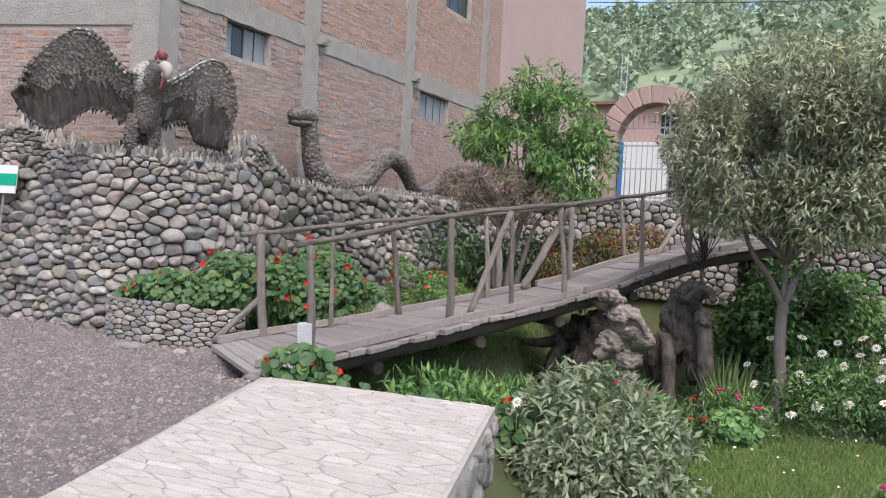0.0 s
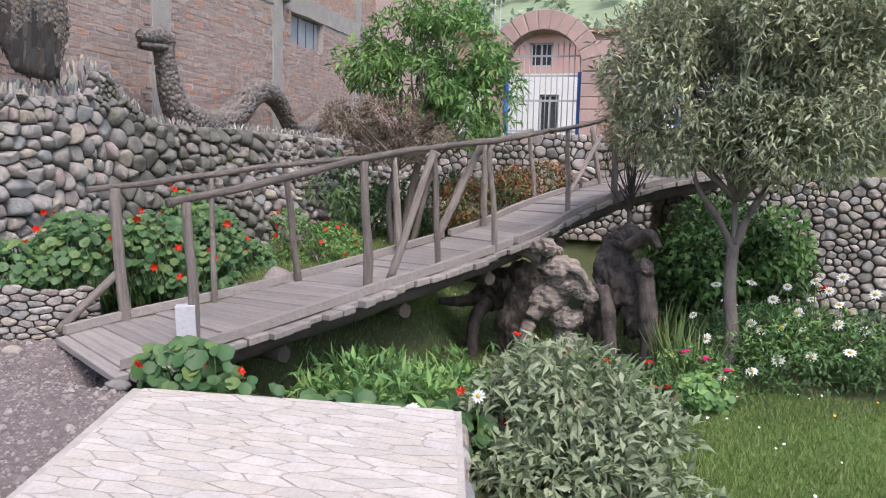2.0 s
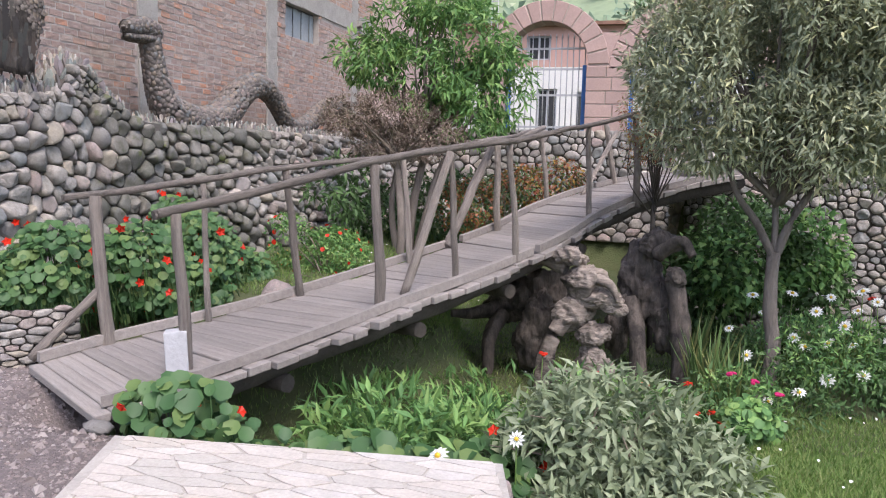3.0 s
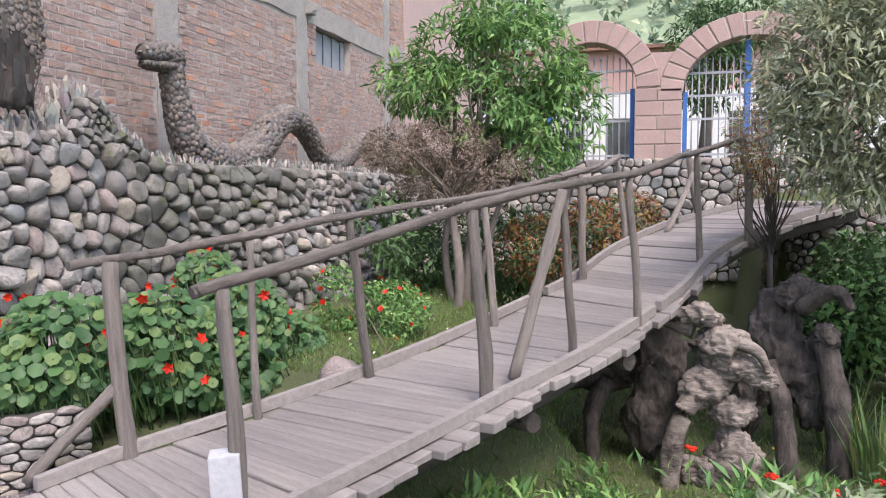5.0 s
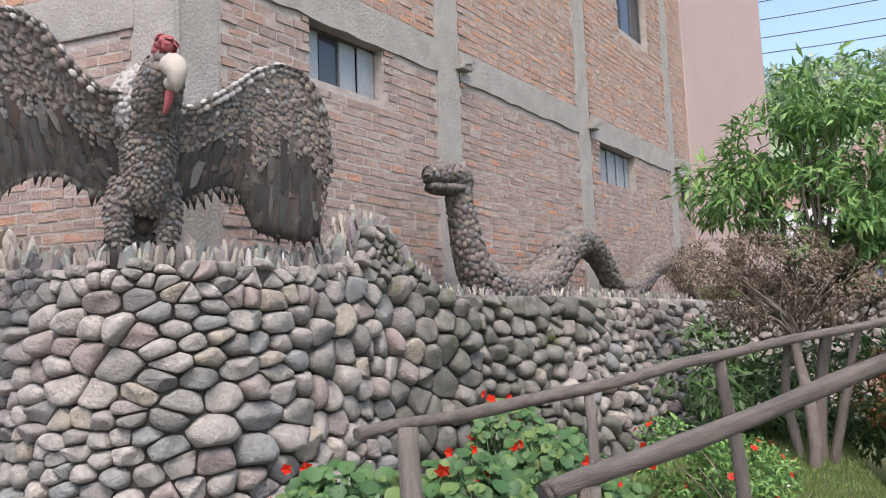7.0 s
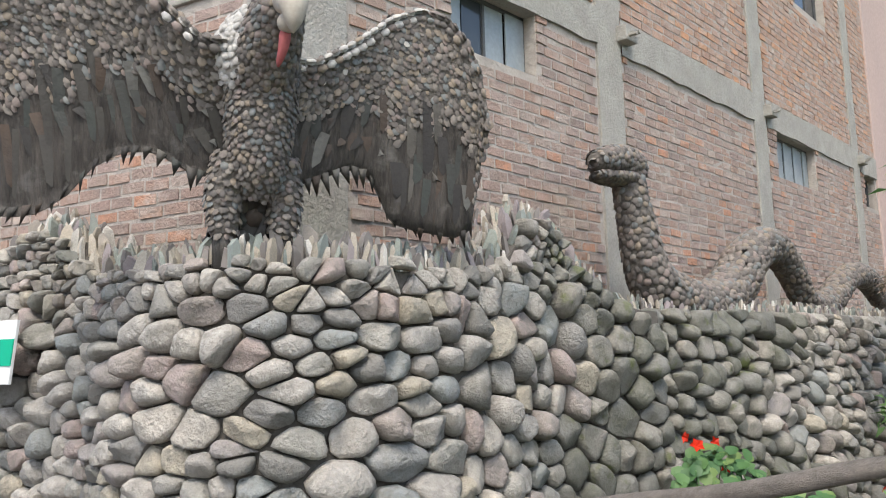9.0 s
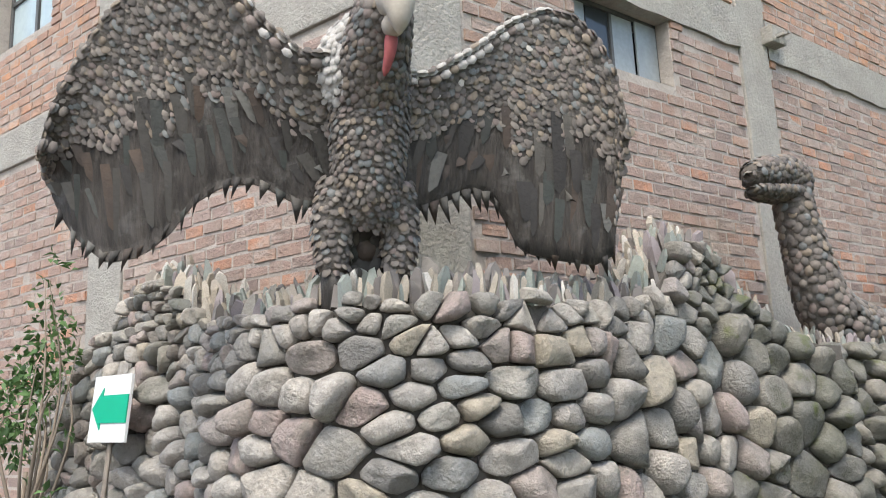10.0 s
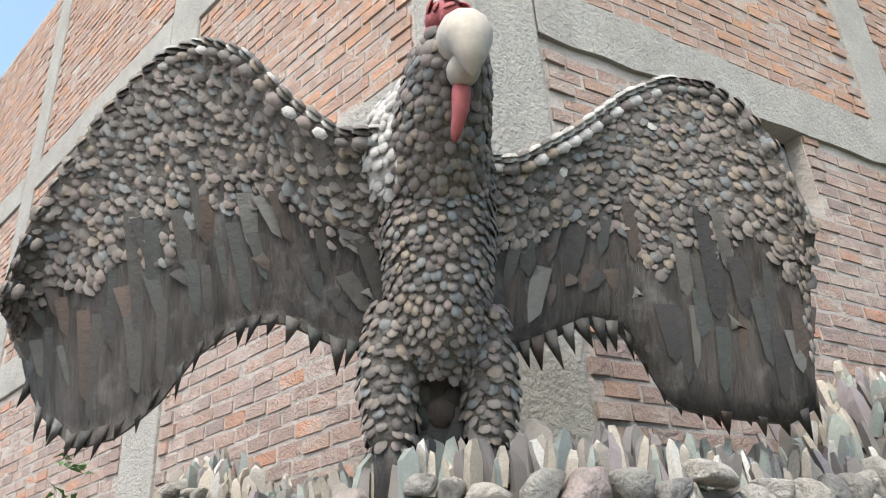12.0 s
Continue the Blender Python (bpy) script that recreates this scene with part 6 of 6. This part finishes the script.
    for (x, y), n in (((.62, 7.12), 420), ((1.80, 5.68), 300)):
        g = ground_z(x, y)
        t = thing("geranium_plant", (0, 0, 0), "low geranium clump with rounded light green leaves", "plant", group="geranium clumps")
        c, d = in_blobs(rng, [((x, y, g + .16), (.20, .18, .15)), ((x + .1, y + .06, g + .10), (.16, .16, .12))], n, shell=.5, cut=-.6)
        round_leaves("leaves", c, d + np.array([[-.1, -.5, .8]]) + rng.normal(size=c.shape) * .3, rng.uniform(.018, .036, len(c)), M_LEAF_GREEN, t, 8)
        bm = bmesh.new()
        for q in c[:: 8]:
            tube(bm, [(x, y, g - .02), q], .004, 4)
        tagged(part("stalk_tangle", bm, M_GRASS, t), kind="stuff")
    t = thing("flower_bed", (0, 0, 0), "mixed green bed of leafy perennials", "plants", kind="stuff")
    crown("leaves", rng, [((1.4, 8.6, -.25), (.9, .8, .35)), ((.55, 7.4, -.3), (.4, .4, .22)), ((.15, 6.9, -.35), (.5, .5, .2)), ((1.0, 7.7, -.4), (.4, .3, .15)), ((2.2, 8.4, -.2), (.5, .6, .4))], 6500, .07, .025, M_LEAF_DARK, t, shell=.2, cut=-.5)
    crown("light_leaves", rng, [((.62, 7.35, -.22), (.3, .3, .18)), ((1.5, 8.5, -.1), (.8, .7, .25)), ((-1.2, 6.5, -.38), (.5, .9, .14)), ((-1.5, 5.7, -.3), (.5, .4, .2)), ((-.9, 6.2, -.38), (.4, .5, .14))], 4200, .07, .022, M_LEAF_GREEN, t, shell=.2, droop=-.2)
    crown("tall_leaves", rng, [((-1.35, 5.55, -.18), (.55, .3, .28)), ((-.85, 5.75, -.22), (.4, .35, .26)), ((-1.7, 6.3, -.3), (.4, .6, .2)), ((-1.0, 6.9, -.35), (.6, .7, .2)), ((-.3, 6.8, -.3), (.5, .5, .25))], 2600, .13, .03, M_LEAF_GREEN, t, shell=.1, droop=-.5)


daisies()


def lawn():
    rng = np.random.default_rng(73)
    t = thing("lawn_grass", (0, 0, 0), "short green lawn grass with tiny flowers", "grass", kind="stuff")
    n = 60000
    x, y = rng.uniform(.1, 4.4, n), rng.uniform(4.2, 7.9, n)
    k = (x > .25 + .15 * np.sin(3 * y)) | (y > 7)
    x2, y2 = rng.uniform(-3.0, 1.4, 26000), rng.uniform(5.2, 11.0, 26000)
    x3, y3 = rng.uniform(-4.0, -1.7, 22000), rng.uniform(7.3, 13.0, 22000)
    x, y = np.concatenate([x[k], x2, x3]), np.concatenate([y[k], y2, y3])
    z = np.array([ground_z(a, b) for a, b in zip(x, y)])
    m = len(x)
    c = np.stack([x, y, z - .01], 1)
    axis = np.stack([rng.normal(0, .45, m), rng.normal(0, .45, m), np.ones(m)], 1)
    leaf_mesh("blades", c, axis, rng.normal(size=(m, 3)), rng.uniform(.03, .075, m), rng.uniform(.005, .009, m), M_GRASS, t)
    for name, mat, cnt in (("white_specks", M_PETAL, 120), ("yellow_specks", M_YELLOW, 26)):
        p = rng.choice(m, cnt, replace=False)
        round_leaves(name, c[p] + np.array([0, 0, .06]), np.array([[0, -.4, 1.0]]) + rng.normal(size=(cnt, 3)) * .2, rng.uniform(.008, .014, cnt), mat, t, 6)


lawn()


def gravel():
    rng = np.random.default_rng(74)
    n = 46000
    x, y = rng.uniform(-6.5, -1.0, n), rng.uniform(1.6, 5.7, n)
    k = (x < -1.35 - .36 * (y - 2.0)) & (rng.uniform(size=n) < np.clip(1.35 - .12 * np.abs(y - 4.8) * 1.5, .3, 1))
    x, y = x[k], y[k]
    z = np.array([ground_z(a, b) for a, b in zip(x, y)])
    base = np.array([(1, 0, 0), (-.5, .87, 0), (-.5, -.87, 0), (.3, .1, .75), (-.35, .2, .6)])
    s = rng.uniform(.005, .016, len(x)) * np.where(rng.uniform(size=len(x)) < .05, 2.3, 1)
    an = rng.uniform(0, 6.28, len(x))
    rot = np.stack([np.stack([np.cos(an), -np.sin(an), 0 * an], 1), np.stack([np.sin(an), np.cos(an), 0 * an], 1), np.stack([0 * an, 0 * an, 1 + 0 * an], 1)], 1)
    p = np.einsum("nij,kj->nki", rot, base) * s[:, None, None] + np.stack([x, y, z - .002], 1)[:, None]
    f = [(0, 1, 4), (0, 4, 3), (0, 3, 2), (2, 3, 4), (1, 2, 4)]
    o = np.arange(len(x))[:, None, None] * 5 + np.array(f)
    ob = raw("gravel", p.reshape(-1, 3), [tuple(q) for q in o.reshape(-1, 3).tolist()], M_GRAVEL_P)
    tagged(ob, "loose grey and pinkish gravel on the yard", "gravel", kind="stuff")


M_GRAVEL_P = material("gravel_pebbles", (0.25, 0.21, 0.2), 0.9, palette=[(0.235, 0.195, 0.18), (0.17, 0.142, 0.13), (0.29, 0.25, 0.23), (0.21, 0.18, 0.17), (0.34, 0.30, 0.275)], island=True, scale=6, fine=40, amount=0.3, bump=0)
gravel()


def loose_rock(c, r, sq, label):
    bm = bmesh.new()
    lump(bm, (0, 0, r * sq[2] * .6), r, c[0], .22, 2.5 / max(r * 4, .3), 3, sq)
    ob = part("rock", bm, M_STONE)
    ob.location = c
    tagged(ob, label, "rock", "loose rocks")


loose_rock((-2.72, 7.0, .2), .15, (1.1, .9, .9), "grey boulder beside the bridge planks")
loose_rock((-4.33, 5.2, -.02), .11, (1.6, 1.0, .35), "flat pale rock lying on the gravel")
loose_rock((-3.75, 5.25, -.02), .06, (1.2, 1.0, .6), "small rock lying on the gravel")
loose_rock((-2.6, 4.85, -.02), .07, (1.3, 1.0, .5), "small rock at the foot of the bridge")


# ---- upright shards set along the wall tops ----
def shards(parent, at, length, s0, s1, n, hmin, hmax, seed, top, inset=-.06, rows=3, spread=.07):
    rng = np.random.default_rng(seed)
    meshes = []
    for k in range(10):
        bm = bmesh.new()
        w, t = rng.uniform(.16, .34), rng.uniform(.1, .2)
        a = [bm.verts.new(q) for q in ((-w, -t, -.25), (w, -t, -.25), (w, t, -.25), (-w, t, -.25))]
        b = [bm.verts.new((x * rng.uniform(.75, 1.1), y * rng.uniform(.7, 1), rng.uniform(.5, .75))) for x, y in ((-w, -t), (w, -t), (w, t), (-w, t))]
        sk = rng.uniform(-.12, .12)
        c = [bm.verts.new((sk + x * .35, y * .5, rng.uniform(.88, 1.05))) for x, y in ((-w, -t), (w, -t), (w, t), (-w, t))]
        bm.faces.new(c)
        for r0, r1 in ((a, b), (b, c)):
            for i in range(4):
                bm.faces.new((r0[i], r0[(i + 1) % 4], r1[(i + 1) % 4], r1[i]))
        meshes.append(finish(bm, "shard", M_SHARD))
    for i in range(n):
        s = (s0 + (s1 - s0) * (i + rng.uniform(-.4, .4)) / n) * length
        h = rng.uniform(hmin, hmax)
        z = top(s / length)
        p = at(s, z + .05, inset - spread * (i % rows) + rng.uniform(-.02, .02))
        ob = new("shard", meshes[int(rng.integers(10))])
        ob.parent = parent
        ob.location = (p[0], p[1], z - .015 + .02 * (i % rows))
        ob.rotation_euler = (rng.uniform(-.32, .32), rng.uniform(-.32, .32), rng.uniform(0, 3.1))
        ob.scale = (h * rng.uniform(.5, 1.25), h * rng.uniform(.7, 1.2), h)


shards(bastion, bastion_at, bastion_len, .20, .95, 300, .05, .11, 81, bastion_top, inset=-.032, rows=4, spread=.05)
shards(bastion, bastion_at, bastion_len, .70, .90, 110, .05, .10, 83, bastion_top, inset=-.10, rows=5, spread=.06)
shards(terrace, terrace_at, terrace_len, .0, .72, 300, .03, .07, 82, lambda s: 1.66, inset=-.04, spread=.03)

# ---- sign, sleeve, small finds ----
M_SIGNW = material("sign_white", (0.66, 0.66, 0.65), 0.45, scale=4, fine=20, amount=0.1, bump=0)
M_SLEEVE = material("painted_board", (0.47, 0.47, 0.48), 0.7, vary=(0.36, 0.35, 0.35), scale=6, fine=40, amount=0.5, bump=0.2)
M_SIGNG = material("sign_green", (0.0, 0.33, 0.19), 0.45, scale=4, fine=20, amount=0.1, bump=0)
sign = thing("direction_sign", (-5.93, 5.3, 0), "white board with a green arrow on a thin post", "sign")
sign.location = (-6.60, 5.39, 0)
sign.rotation_euler = (radians(-6), 0, radians(14))
bm = bmesh.new()
tube(bm, [(0, .02, -.03), (0, .02, 1.45)], .012, 6)
part("sign_post", bm, M_WOOD, sign)
bm = bmesh.new()
box(bm, (-.16, -.008, 1.33), (.16, .008, 1.63), None, .003)
part("board", bm, M_SIGNW, sign)
bm = bmesh.new()
arrow = [(-.145, 1.48), (-.06, 1.575), (-.06, 1.54), (.16, 1.54), (.16, 1.415), (-.06, 1.415), (-.06, 1.385)]
f0 = [bm.verts.new((x, -.013, z)) for x, z in arrow]
f1 = [bm.verts.new((x, -.008, z)) for x, z in arrow]
bm.faces.new(f0)
for k in range(len(arrow)):
    bm.faces.new((f0[k], f0[(k + 1) % 7], f1[(k + 1) % 7], f1[k]))
bmesh.ops.recalc_face_normals(bm, faces=bm.faces[:])
part("arrow", bm, M_SIGNG, sign, "green arrow pointing to one side")
bm = bmesh.new()
box(bm, (-.06, -.055, 0), (.06, .055, .27), pose(-2.52, 5.4, .11, 0, -3, 28), .006)
tagged(part("post_sleeve", bm, M_SLEEVE), "white board sleeve round the foot of a bridge post", "sleeve")
bm = bmesh.new()
lump(bm, (0, 0, .03), .035, 4.0, .5, 12, 2, (1, .5, 1.4))
ob = part("plastic_scrap", bm, material("lilac_plastic", (0.42, 0.32, 0.58), 0.5, bump=0.1))
ob.location = (-4.86, 8.02, 1.69)
tagged(ob, "small lilac plastic scrap on the wall top", "scrap")

# ---- street side: ladder mast, cables, hillside trees ----
mast = thing("lattice_mast", (0, 0, 0), "thin white lattice mast behind the houses", "mast")
bm = bmesh.new()
for dx in (-.09, .09):
    tube(bm, [(-5.0 + dx, 25, 0), (-4.95 + dx, 25, 6.9)], .014, 5)
for k in range(22):
    box(bm, (-5.08, 24.99, .5 + k * .29), (-4.88, 25.01, .53 + k * .29))
part("lattice", bm, M_IRON, mast)
for k, (z0, x) in enumerate(((10.6, 0), (11.2, .3), (11.9, .5), (12.6, .2))):
    bm = bmesh.new()
    tube(bm, [(-9 + 40 * i / 12, 34, z0 + .9 * ((i / 6 - 1) ** 2) - .2) for i in range(13)], .02, 4)
    tagged(part("power_cable", bm, M_FRAME), "thin dark overhead power cable", "cable", "overhead cables")


def hillside():
    rng = np.random.default_rng(91)
    t = thing("hillside_trees", (0, 0, 0), "green trees with haze put into their colour, scattered over the far hillside", "trees", kind="stuff")
    C, D, S = [], [], []
    for i in range(900):
        y = 62 + 190 * rng.uniform(0, 1) ** .8
        x = rng.uniform(-95, 60) * (y / 150)
        z = ground_z(x, y)
        h = rng.uniform(1.8, 5.5)
        k = 44
        d = unit(rng.normal(size=(k, 3)))
        C.append(np.array([x, y, z + h * .62]) + d * np.array([h * .36, h * .36, h * .45]) * rng.uniform(.4, 1.05, (k, 1)))
        D.append(d)
        S.append(np.full(k, h * .26))
    C, D, S = np.concatenate(C), np.concatenate(D), np.concatenate(S)
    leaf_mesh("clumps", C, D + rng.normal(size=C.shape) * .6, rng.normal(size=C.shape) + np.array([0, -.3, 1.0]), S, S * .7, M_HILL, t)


# pale greens carry the haze of distance, painted into the leaf colour
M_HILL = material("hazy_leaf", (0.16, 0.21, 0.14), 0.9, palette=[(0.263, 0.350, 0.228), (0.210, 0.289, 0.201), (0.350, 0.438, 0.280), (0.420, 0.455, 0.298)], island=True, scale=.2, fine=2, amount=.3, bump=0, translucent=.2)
hillside()


def street_tree():
    rng = np.random.default_rng(92)
    t = thing("street_tree", (0, 0, 0), "dark drooping tree on the street behind the gate", "tree")
    bm = bmesh.new()
    tube(bm, [(-.1, 23, 1.8), (0, 23, 3.6), (.1, 23, 4.6)], [.16, .13, .08], 8, .1, 1)
    part("trunk", bm, M_BARK, t)
    crown("crown", rng, [((-.1, 23, 4.6), (1.0, .9, 1.3)), ((.6, 23, 5.4), (1.0, .9, 1.0))], 3500, .22, .06, M_LEAF_DARK, t, droop=.8, shell=.3)


street_tree()
